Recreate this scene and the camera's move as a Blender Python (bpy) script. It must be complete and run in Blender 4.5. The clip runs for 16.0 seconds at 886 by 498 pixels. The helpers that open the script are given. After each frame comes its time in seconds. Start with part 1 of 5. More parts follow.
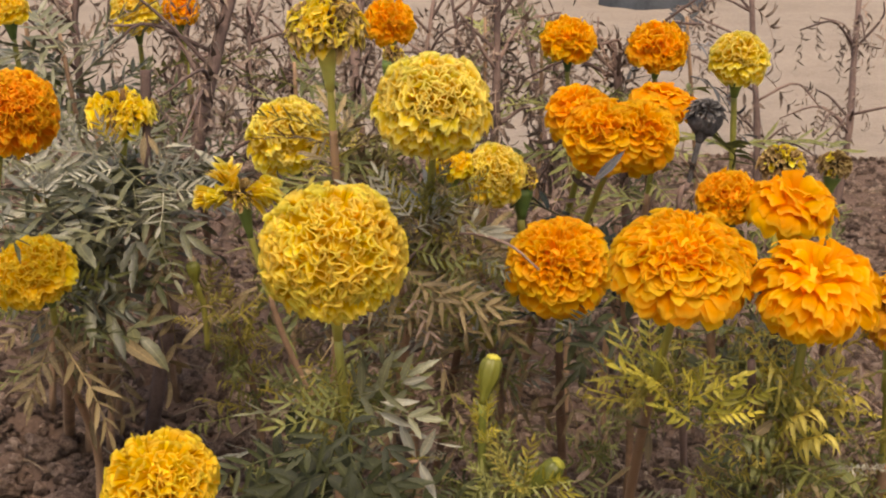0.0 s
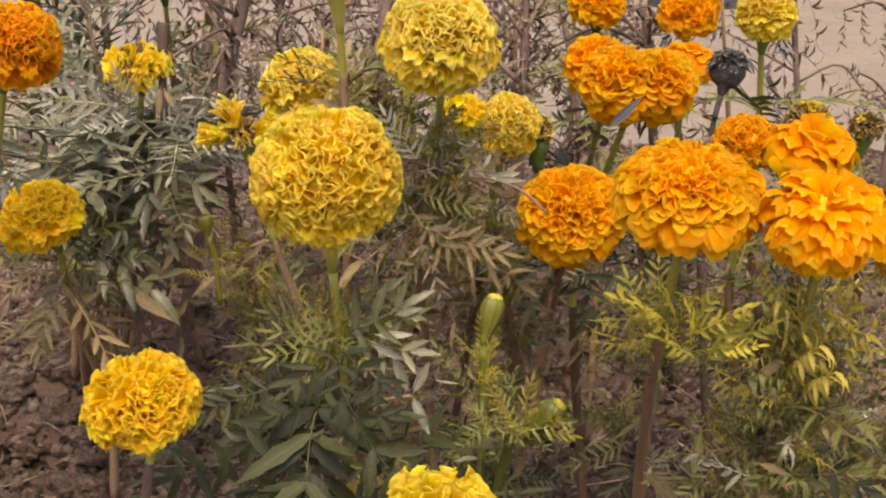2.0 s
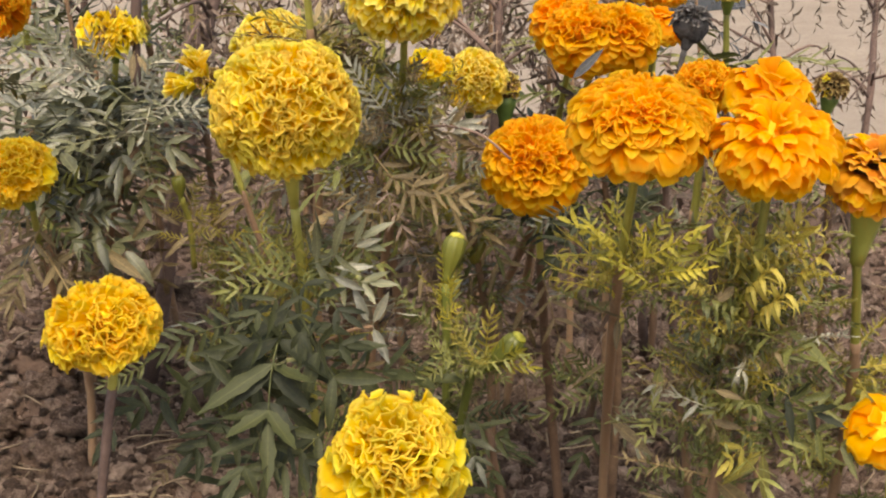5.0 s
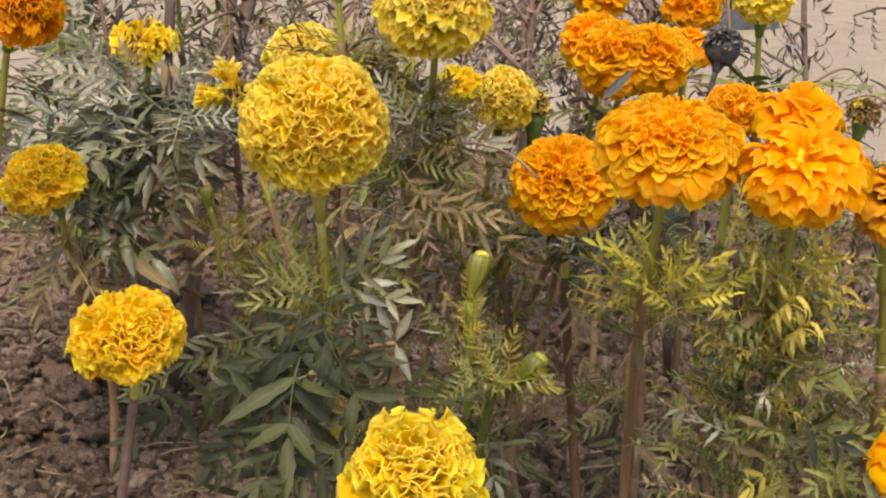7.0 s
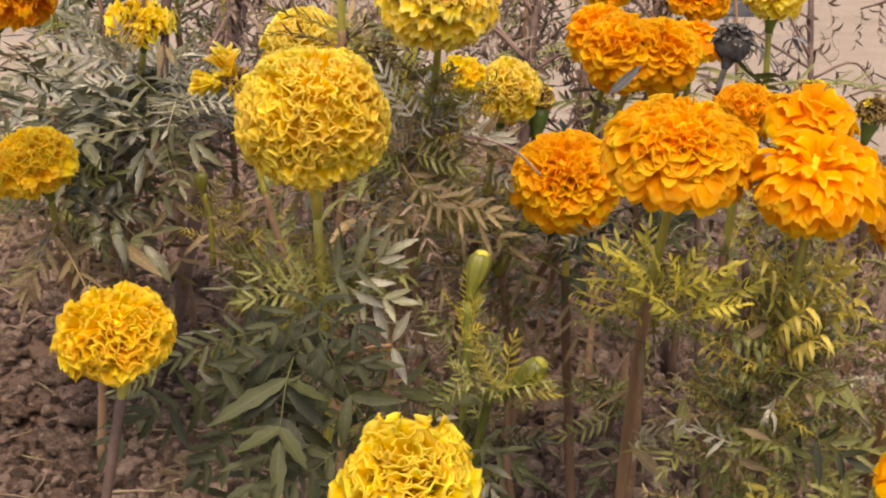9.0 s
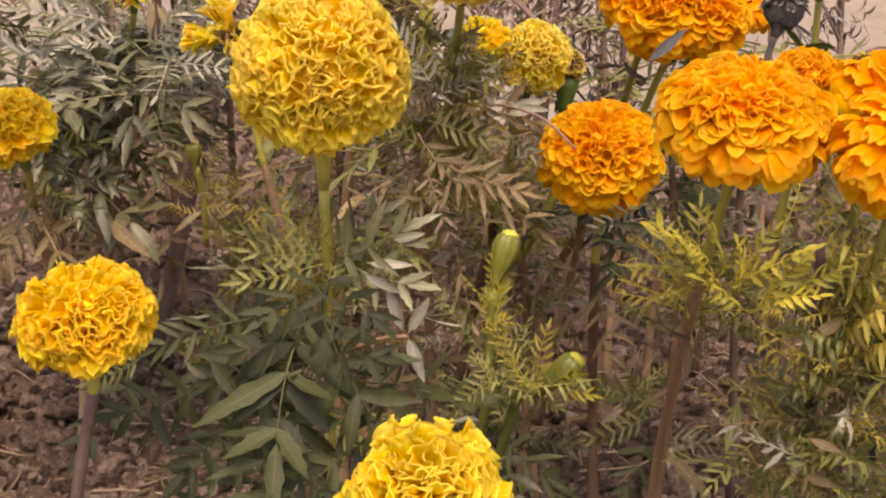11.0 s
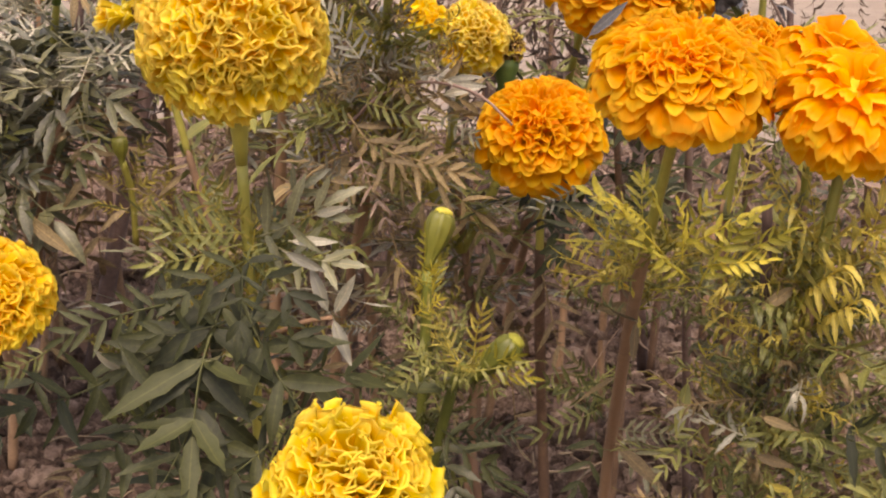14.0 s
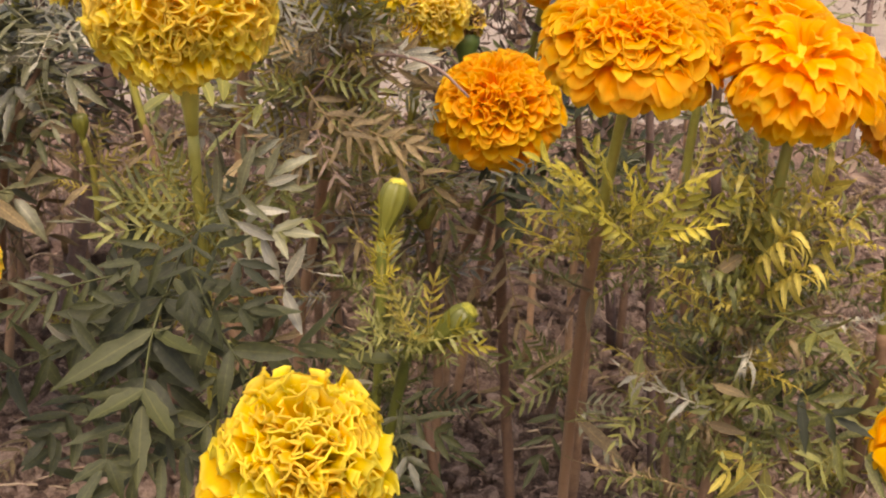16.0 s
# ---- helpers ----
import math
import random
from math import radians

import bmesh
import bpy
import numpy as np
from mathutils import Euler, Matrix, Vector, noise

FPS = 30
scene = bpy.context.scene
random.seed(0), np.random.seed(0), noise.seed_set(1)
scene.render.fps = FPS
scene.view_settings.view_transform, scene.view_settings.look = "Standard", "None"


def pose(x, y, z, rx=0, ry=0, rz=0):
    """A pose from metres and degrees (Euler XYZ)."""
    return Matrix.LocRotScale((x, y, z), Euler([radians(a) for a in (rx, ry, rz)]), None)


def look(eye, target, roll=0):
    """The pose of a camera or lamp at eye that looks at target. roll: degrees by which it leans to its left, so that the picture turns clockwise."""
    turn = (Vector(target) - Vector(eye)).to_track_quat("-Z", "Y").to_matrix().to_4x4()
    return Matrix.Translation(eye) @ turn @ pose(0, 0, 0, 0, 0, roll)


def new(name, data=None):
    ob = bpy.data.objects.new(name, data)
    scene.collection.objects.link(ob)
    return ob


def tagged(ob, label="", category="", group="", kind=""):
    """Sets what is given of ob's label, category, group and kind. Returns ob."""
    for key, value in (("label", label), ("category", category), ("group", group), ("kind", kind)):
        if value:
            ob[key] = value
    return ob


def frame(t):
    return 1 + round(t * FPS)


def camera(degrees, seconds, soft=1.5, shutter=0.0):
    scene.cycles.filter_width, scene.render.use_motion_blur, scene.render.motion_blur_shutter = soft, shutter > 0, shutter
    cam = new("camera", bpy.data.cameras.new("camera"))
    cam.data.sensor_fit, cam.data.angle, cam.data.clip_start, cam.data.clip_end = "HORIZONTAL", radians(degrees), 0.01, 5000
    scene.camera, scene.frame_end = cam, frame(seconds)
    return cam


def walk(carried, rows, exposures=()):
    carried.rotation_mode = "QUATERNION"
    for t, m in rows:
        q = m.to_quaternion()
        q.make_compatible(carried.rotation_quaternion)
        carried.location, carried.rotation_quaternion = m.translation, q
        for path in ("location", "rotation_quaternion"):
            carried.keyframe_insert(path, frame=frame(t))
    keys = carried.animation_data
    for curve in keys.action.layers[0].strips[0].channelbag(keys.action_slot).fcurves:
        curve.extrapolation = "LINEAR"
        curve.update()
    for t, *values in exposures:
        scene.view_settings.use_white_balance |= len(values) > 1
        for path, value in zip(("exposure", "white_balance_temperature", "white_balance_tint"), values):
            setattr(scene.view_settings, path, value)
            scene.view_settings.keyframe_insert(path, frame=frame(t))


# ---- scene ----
cam = camera(38.3, 16.0, soft=2.05)
METRES, EYE, TILT, LEAN, TURN = 0.36, 0.61, -18.0, 0.0, 0.0
ROWS = [
    (0.0, 0.0, 0.0, 0.0, -0.0, 0.0, 0.0),
    (0.5, 0.0007, 0.0268, -0.024, 0.29, 0.1, -0.02),
    (1.0, 0.029, 0.0517, -0.0589, 1.5, 0.26, -0.45),
    (1.5, 0.0726, 0.0569, -0.0976, 2.21, 0.43, -0.87),
    (2.0, 0.0801, 0.0567, -0.1165, 2.37, 0.49, -0.84),
    (2.5, 0.0931, 0.0314, -0.1257, 2.2, 0.57, -0.7),
    (3.0, 0.1139, 0.0017, -0.1535, 1.51, 0.66, -0.24),
    (3.5, 0.1256, -0.0018, -0.2036, 1.34, 0.69, 0.11),
    (4.0, 0.1287, 0.0289, -0.2314, 1.5, 0.79, 0.16),
    (6.5, 0.1424, 0.0316, -0.2331, 3.22, 1.55, -1.6),
    (7.0, 0.1377, 0.0301, -0.2236, 3.34, 1.61, -1.86),
    (7.5, 0.1382, 0.0308, -0.215, 3.31, 1.51, -2.15),
    (8.0, 0.1469, 0.0318, -0.2168, 3.14, 1.22, -2.36),
    (8.5, 0.139, 0.0442, -0.2012, 3.08, 0.9, -2.75),
    (11.0, 0.08, 0.3185, -0.2097, 2.93, 0.33, -4.12),
    (11.5, 0.0939, 0.3543, -0.2385, 3.08, 0.57, -3.77),
    (12.0, 0.0946, 0.3957, -0.2592, 3.25, 0.78, -3.32),
    (12.5, 0.0998, 0.4303, -0.2746, 3.24, 0.81, -2.93),
    (13.0, 0.127, 0.4136, -0.2682, 1.93, 0.93, -2.87),
    (13.5, 0.1163, 0.4175, -0.2665, 1.66, 1.18, -2.82),
    (14.0, 0.1192, 0.4157, -0.2606, 1.25, 1.41, -2.89),
    (14.5, 0.121, 0.4078, -0.2272, 1.04, 1.42, -2.96),
    (15.0, 0.1409, 0.4031, -0.2435, 0.86, 1.3, -2.88),
    (15.5, 0.1377, 0.4204, -0.2649, 0.73, 1.11, -2.71),
    (16.0, 0.1547, 0.4179, -0.2807, 0.43, 0.91, -2.64),
]
walk(cam, [(t, pose(0, 0, EYE, TILT, LEAN, TURN) @ pose(METRES * x, METRES * y, METRES * z, 90 + pitch, roll, yaw)) for t, x, y, z, yaw, pitch, roll in ROWS],
     exposures=[(0.0, 0.79, 7500, 13), (2.5, 0.91, 7350, 13), (5.0, 1.02, 7150, 7), (7.2, 1.04, 7100, 7), (8.5, 1.02, 7450, 13), (11.0, 1.07, 7650, 19), (12.5, 1.10, 7450, 18), (14.5, 1.10, 7550, 21), (16.0, 1.12, 7550, 18)])

# ---- world and sun ----
world = bpy.data.worlds.new("hazy_sky")
scene.world = world
world.use_nodes = True
sky = world.node_tree.nodes.new("ShaderNodeTexSky")
sky.sky_type = "NISHITA"
sky.sun_disc = False
sky.sun_elevation = radians(63.4)
sky.sun_rotation = radians(180)
sky.air_density, sky.dust_density, sky.ozone_density = 1.0, 4.0, 1.0
back = world.node_tree.nodes["Background"]
back.inputs["Strength"].default_value = 0.15
world.node_tree.links.new(sky.outputs[0], back.inputs["Color"])

sun = new("sun", bpy.data.lights.new("sun", "SUN"))
sun.data.energy = 1.6
sun.data.angle = radians(36)
sun.data.color = (1.0, 0.93, 0.80)
# the sun stands high in the haze, behind the camera
sun.matrix_world = look((0, -1.4, 2.8), (0, 0, 0))

# ---- materials ----
def material(name):
    m = bpy.data.materials.new(name)
    m.use_nodes = True
    n, l = m.node_tree.nodes, m.node_tree.links
    return m, n, l, n["Principled BSDF"], n["Material Output"]


def ramp(n, stops):
    r = n.new("ShaderNodeValToRGB")
    e = r.color_ramp.elements
    while len(e) < len(stops):
        e.new(0.5)
    for k, (p, c) in zip(e, stops):
        k.position, k.color = p, (*c, 1)
    return r


def mixed(n, l, a, b, factor, blend="MIX"):
    x = n.new("ShaderNodeMix")
    x.data_type, x.blend_type = "RGBA", blend
    if isinstance(factor, (int, float)):
        x.inputs[0].default_value = factor
    else:
        l.new(factor, x.inputs[0])
    for s, v in ((x.inputs[6], a), (x.inputs[7], b)):
        if isinstance(v, tuple):
            s.default_value = (*v, 1)
        else:
            l.new(v, s)
    return x.outputs[2]


def noise_tex(n, l, coord, scale, detail=3.0, rough=0.6):
    t = n.new("ShaderNodeTexNoise")
    t.inputs["Scale"].default_value = scale
    t.inputs["Detail"].default_value = detail
    t.inputs["Roughness"].default_value = rough
    l.new(coord, t.inputs["Vector"])
    return t.outputs["Fac"]


def bumped(n, l, height, strength, distance, b):
    k = n.new("ShaderNodeBump")
    k.inputs["Strength"].default_value = strength
    k.inputs["Distance"].default_value = distance
    l.new(height, k.inputs["Height"])
    l.new(k.outputs[0], b.inputs["Normal"])
    return k.outputs[0]


def thin(n, l, b, out, colour, share):
    """Lets part of the light through, as petals and leaves do."""
    tr = n.new("ShaderNodeBsdfTranslucent")
    l.new(colour, tr.inputs["Color"])
    mx = n.new("ShaderNodeMixShader")
    mx.inputs[0].default_value = share
    l.new(b.outputs[0], mx.inputs[1])
    l.new(tr.outputs[0], mx.inputs[2])
    l.new(mx.outputs[0], out.inputs["Surface"])


def petal_material(name, base, middle, tip, share=0.55):
    m, n, l, b, out = material(name)
    tc, info = n.new("ShaderNodeTexCoord"), n.new("ShaderNodeObjectInfo")
    sep = n.new("ShaderNodeSeparateXYZ")
    l.new(tc.outputs["UV"], sep.inputs[0])
    # the pale tip also paints in the light caught by the thin rim
    r = ramp(n, [(0.22, base), (0.58, middle), (0.86, middle), (0.96, tip)])
    l.new(sep.outputs["Y"], r.inputs[0])
    hsv = n.new("ShaderNodeHueSaturation")
    mr = n.new("ShaderNodeMapRange")
    mr.inputs["To Min"].default_value, mr.inputs["To Max"].default_value = 0.485, 0.51
    l.new(info.outputs["Random"], mr.inputs["Value"])
    l.new(mr.outputs[0], hsv.inputs["Hue"])
    mv = n.new("ShaderNodeMapRange")
    mv.inputs["To Min"].default_value, mv.inputs["To Max"].default_value = 0.82, 1.08
    mm = n.new("ShaderNodeMath")
    mm.operation = "FRACT"
    m2 = n.new("ShaderNodeMath")
    m2.operation = "MULTIPLY"
    m2.inputs[1].default_value = 7.31
    l.new(info.outputs["Random"], m2.inputs[0])
    l.new(m2.outputs[0], mm.inputs[0])
    l.new(mm.outputs[0], mv.inputs["Value"])
    l.new(mv.outputs[0], hsv.inputs["Value"])
    l.new(r.outputs[0], hsv.inputs["Color"])
    # fine streaks along the petal
    mp = n.new("ShaderNodeMapping")
    mp.inputs["Scale"].default_value = (22, 2.5, 1)
    l.new(tc.outputs["UV"], mp.inputs[0])
    streak = noise_tex(n, l, mp.outputs[0], 1.0)
    sr = ramp(n, [(0.3, (0.86, 0.84, 0.8)), (0.7, (1, 1, 1))])
    l.new(streak, sr.inputs[0])
    col = mixed(n, l, hsv.outputs[0], sr.outputs[0], 0.7, "MULTIPLY")
    l.new(col, b.inputs["Base Color"])
    b.inputs["Roughness"].default_value = 0.5
    b.inputs["Specular IOR Level"].default_value = 0.08
    bumped(n, l, streak, 0.35, 0.0006, b)
    thin(n, l, b, out, col, share)
    return m


PETAL = {
    "golden": petal_material("petal_golden_yellow", (0.84, 0.59, 0.012), (0.93, 0.68, 0.017), (0.98, 0.82, 0.15), 0.6),
    "lemon": petal_material("petal_lemon_yellow", (0.88, 0.67, 0.016), (0.92, 0.70, 0.018), (0.97, 0.82, 0.11), 0.62),
    "sunny": petal_material("petal_sunny_yellow", (0.80, 0.54, 0.010), (0.89, 0.60, 0.013), (0.97, 0.76, 0.08), 0.6),
    "pale": petal_material("petal_pale_yellow", (0.70, 0.50, 0.016), (0.86, 0.64, 0.030), (0.97, 0.84, 0.21)),
    "orange": petal_material("petal_orange", (0.84, 0.29, 0.004), (0.92, 0.42, 0.006), (0.96, 0.57, 0.03)),
    "amber": petal_material("petal_amber", (0.92, 0.40, 0.004), (0.91, 0.45, 0.005), (0.97, 0.61, 0.035), 0.6),
    "deep": petal_material("petal_deep_orange", (0.80, 0.17, 0.004), (0.92, 0.34, 0.006), (0.97, 0.54, 0.03)),
    "dry": petal_material("petal_dried", (0.10, 0.055, 0.02), (0.22, 0.13, 0.045), (0.38, 0.27, 0.11), 0.15),
    "grey": petal_material("petal_dead_grey", (0.040, 0.035, 0.033), (0.099, 0.088, 0.084), (0.187, 0.172, 0.163), 0.1),
    "rust": petal_material("petal_rusty", (0.34, 0.10, 0.008), (0.55, 0.20, 0.01), (0.72, 0.34, 0.04), 0.25),
}


def plain_material(name, dark, light, scale, rough=0.7, bump=0.4, depth=0.001, share=0.0, spec=0.4, vary=0.5):
    """Two tones mixed by noise at two scales, with random tone from thing to thing."""
    m, n, l, b, out = material(name)
    tc, info = n.new("ShaderNodeTexCoord"), n.new("ShaderNodeObjectInfo")
    big = noise_tex(n, l, tc.outputs["Object"], scale, 2.0)
    fine = noise_tex(n, l, tc.outputs["Object"], scale * 7, 4.0)
    r = ramp(n, [(0.3, dark), (0.7, light)])
    a = n.new("ShaderNodeMath")
    a.operation = "MULTIPLY_ADD"
    a.inputs[1].default_value, a.inputs[2].default_value = vary, 0.25 - vary / 2
    l.new(info.outputs["Random"], a.inputs[0])
    s = n.new("ShaderNodeMath")
    s.operation = "MULTIPLY_ADD"
    s.inputs[1].default_value = 0.55
    l.new(big, s.inputs[0])
    l.new(a.outputs[0], s.inputs[2])
    s2 = n.new("ShaderNodeMath")
    s2.operation = "MULTIPLY_ADD"
    s2.inputs[1].default_value = 0.35
    l.new(fine, s2.inputs[0])
    l.new(s.outputs[0], s2.inputs[2])
    s3 = n.new("ShaderNodeMath")
    s3.operation = "SUBTRACT"
    s3.inputs[1].default_value = 0.2
    l.new(s2.outputs[0], s3.inputs[0])
    l.new(s3.outputs[0], r.inputs[0])
    colour = r.outputs[0]
    if share:  # a leaf: paler midrib, side veins, and a margin paled to paint in edge glints
        sep = n.new("ShaderNodeSeparateXYZ")
        l.new(tc.outputs["UV"], sep.inputs[0])
        rib = ramp(n, [(0.0, (0.55, 0.55, 0.55)), (0.06, (0.0, 0.0, 0.0)), (0.43, (0.0, 0.0, 0.0)), (0.5, (0.75, 0.75, 0.75)), (0.57, (0.0, 0.0, 0.0)), (0.94, (0.0, 0.0, 0.0)), (1.0, (0.55, 0.55, 0.55))])
        l.new(sep.outputs["X"], rib.inputs[0])
        pale = mixed(n, l, colour, (1.9, 1.8, 1.7), 1.0, "MULTIPLY")
        colour = mixed(n, l, colour, pale, rib.outputs[0])
    l.new(colour, b.inputs["Base Color"])
    b.inputs["Roughness"].default_value = rough
    b.inputs["Specular IOR Level"].default_value = spec
    bumped(n, l, fine, bump, depth, b)
    if share:
        thin(n, l, b, out, colour, share)
    return m


LEAF = {
    "green": plain_material("leaf_grey_green", (0.06, 0.066, 0.016), (0.225, 0.222, 0.062), 30, 0.42, 0.3, 0.0006, 0.25, 0.42),
    "grey": plain_material("leaf_blue_grey_green", (0.040, 0.041, 0.019), (0.172, 0.167, 0.088), 30, 0.3, 0.3, 0.0006, 0.2, 0.65),
    "dark": plain_material("leaf_dark_green", (0.018, 0.021, 0.008), (0.056, 0.061, 0.022), 30, 0.5, 0.3, 0.0006, 0.2, 0.28),
    "young": plain_material("leaf_yellow_green", (0.126, 0.112, 0.018), (0.41, 0.33, 0.06), 30, 0.5, 0.3, 0.0006, 0.3, 0.4),
    "lime": plain_material("leaf_lime_yellow", (0.20, 0.180, 0.020), (0.49, 0.405, 0.052), 30, 0.45, 0.3, 0.0006, 0.3, 0.4),
    # silvery leaves, their paleness also painting in the glints of glossy leaves
    "silver": plain_material("leaf_silvery_glint", (0.105, 0.100, 0.069), (0.35, 0.33, 0.245), 30, 0.3, 0.3, 0.0006, 0.15, 0.65),
    "tan": plain_material("leaf_withered_tan", (0.095, 0.066, 0.030), (0.285, 0.210, 0.100), 30, 0.55, 0.4, 0.0008, 0.2, 0.4),
    "slate": plain_material("leaf_dead_slate_grey", (0.045, 0.045, 0.046), (0.150, 0.150, 0.155), 30, 0.7, 0.4, 0.001, 0.1, 0.3),
    "brown": plain_material("leaf_dry_brown", (0.070, 0.048, 0.036), (0.25, 0.178, 0.135), 30, 0.7, 0.5, 0.001, 0.1, 0.3),
}
STALK = plain_material("stalk_green", (0.190, 0.178, 0.032), (0.40, 0.355, 0.072), 25, 0.5, 0.3, 0.0005)
YOUNG_STALK = plain_material("stalk_young_green", (0.070, 0.085, 0.014), (0.17, 0.185, 0.035), 25, 0.5, 0.3, 0.0005)
CALYX = plain_material("calyx_green", (0.05, 0.10, 0.025), (0.15, 0.20, 0.04), 25, 0.5, 0.3, 0.0005)
WOODY = plain_material("stem_reddish_brown", (0.105, 0.058, 0.034), (0.30, 0.180, 0.102), 40, 0.75, 0.6, 0.001)
DEADWOOD = plain_material("stem_dead_purple_brown", (0.070, 0.042, 0.034), (0.21, 0.135, 0.108), 40, 0.85, 0.7, 0.001)
CORE = {
    "yellow": plain_material("floret_core_yellow", (0.70, 0.45, 0.008), (0.86, 0.59, 0.012), 60, 0.7, 0.6, 0.002),
    "orange": plain_material("floret_core_orange", (0.86, 0.35, 0.004), (0.93, 0.43, 0.006), 60, 0.7, 0.6, 0.002),
    "brown": plain_material("floret_core_brown", (0.022, 0.014, 0.005), (0.075, 0.045, 0.014), 60, 0.8, 0.8, 0.003),
}
CUP = plain_material("calyx_pale_green", (0.297, 0.304, 0.061), (0.513, 0.486, 0.115), 25, 0.5, 0.3, 0.0005)
BUDTIP = plain_material("bud_tip_yellow", (0.25, 0.24, 0.025), (0.47, 0.42, 0.05), 90, 0.5, 0.8, 0.002)
BUDSKIN = plain_material("bud_green", (0.060, 0.068, 0.008), (0.15, 0.145, 0.020), 25, 0.45, 0.3, 0.0005)
DRYHEAD = plain_material("dried_head_grey", (0.040, 0.036, 0.036), (0.170, 0.156, 0.150), 60, 0.9, 0.8, 0.002)
CRUMB, cn, cl, cb, _ = material("crumb_brown_earth")
cg = cn.new("ShaderNodeNewGeometry")
cf = noise_tex(cn, cl, cg.outputs["Position"], 170, 6.0, 0.8)
cr = ramp(cn, [(0.30, (0.038, 0.024, 0.018)), (0.48, (0.20, 0.131, 0.099)), (0.66, (0.58, 0.415, 0.32))])
cl.new(mixed(cn, cl, cg.outputs["Random Per Island"], cf, 0.74), cr.inputs[0])
cl.new(cr.outputs[0], cb.inputs["Base Color"])
cb.inputs["Roughness"].default_value = 0.95
cb.inputs["Specular IOR Level"].default_value = 0.1
bumped(cn, cl, cf, 1.0, 0.020, cb)
STRAW = plain_material("straw_litter", (0.16, 0.11, 0.07), (0.40, 0.30, 0.20), 20, 0.8, 0.4, 0.001)
ROCK = plain_material("stone_blue_grey", (0.025, 0.029, 0.034), (0.085, 0.09, 0.10), 9, 0.85, 0.7, 0.004)


def earth_material(name, dark, light, scale, height):
    m, n, l, b, out = material(name)
    geo = n.new("ShaderNodeNewGeometry")
    big = noise_tex(n, l, geo.outputs["Position"], scale, 4.0)
    fine = noise_tex(n, l, geo.outputs["Position"], scale * 14, 6.0, 0.7)
    r = ramp(n, [(0.32, dark), (0.68, light)])
    l.new(mixed(n, l, big, fine, 0.55), r.inputs[0])
    l.new(r.outputs[0], b.inputs["Base Color"])
    b.inputs["Roughness"].default_value = 0.95
    b.inputs["Specular IOR Level"].default_value = 0.1
    bumped(n, l, fine, 0.9, height, b)
    return m


SOIL = earth_material("soil_tilled", (0.064, 0.040, 0.030), (0.225, 0.148, 0.112), 14, 0.006)
SAND = earth_material("sand_pale", (0.205, 0.160, 0.125), (0.315, 0.256, 0.203), 5, 0.006)

# ---- mesh helpers ----
rnd = random.Random(7)


def mesh_of(name, verts, faces, mat, smooth=True):
    me = bpy.data.meshes.new(name)
    me.from_pydata(verts, [], faces)
    if smooth:
        me.polygons.foreach_set("use_smooth", [True] * len(me.polygons))
    me.materials.append(mat)
    me.update()
    return me


def child(name, me, parent, m=None, label=""):
    ob = new(name, me)
    ob.parent = parent
    if m is not None:
        ob.matrix_basis = m
    return tagged(ob, label)


def frame_of(along, up):
    """A turn whose Y runs along and whose Z leans to up."""
    y = Vector(along).normalized()
    z = Vector(up) - y * Vector(up).dot(y)
    if z.length < 1e-4:
        z = Vector((1, 0, 0)) - y * y.x
    z.normalize()
    x = y.cross(z)
    return Matrix((x, y, z)).transposed().to_4x4()


def axis_frame(axis):
    """A turn whose Z runs along axis."""
    z = Vector(axis).normalized()
    ref = Vector((0, 1, 0)) if abs(z.y) < 0.9 else Vector((1, 0, 0))
    y = (ref - z * ref.dot(z)).normalized()
    return Matrix((y.cross(z), y, z)).transposed().to_4x4()


def curve_points(ctrl, count):
    """Points on a smooth line through the control points."""
    c = [Vector(p) for p in ctrl]
    c = [c[0] * 2 - c[1]] + c + [c[-1] * 2 - c[-2]]
    out, spans = [], len(c) - 3
    for i in range(count):
        t = i / (count - 1) * spans
        k = min(int(t), spans - 1)
        f = t - k
        a, b, d, e = c[k:k + 4]
        out.append(0.5 * ((2 * b) + (d - a) * f + (2 * a - 5 * b + 4 * d - e) * f * f + (3 * b - a - 3 * d + e) * f ** 3))
    return out


def tube(points, radii, sides=8, wobble=0.0, seed=0):
    rr = random.Random(seed)
    verts, faces = [], []
    for i, p in enumerate(points):
        a, b = points[max(i - 1, 0)], points[min(i + 1, len(points) - 1)]
        f = frame_of(b - a, (0.3, -1, 0.2)).to_3x3()
        for k in range(sides):
            g = 2 * math.pi * k / sides
            r = radii[i] * (1 + wobble * rr.uniform(-1, 1))
            verts.append(p + f @ Vector((math.cos(g) * r, 0, math.sin(g) * r)))
    for i in range(len(points) - 1):
        for k in range(sides):
            j = (k + 1) % sides
            faces.append((i * sides + k, i * sides + j, (i + 1) * sides + j, (i + 1) * sides + k))
    faces.append(tuple(range(sides - 1, -1, -1)))
    faces.append(tuple(len(verts) - sides + k for k in range(sides)))
    return verts, faces


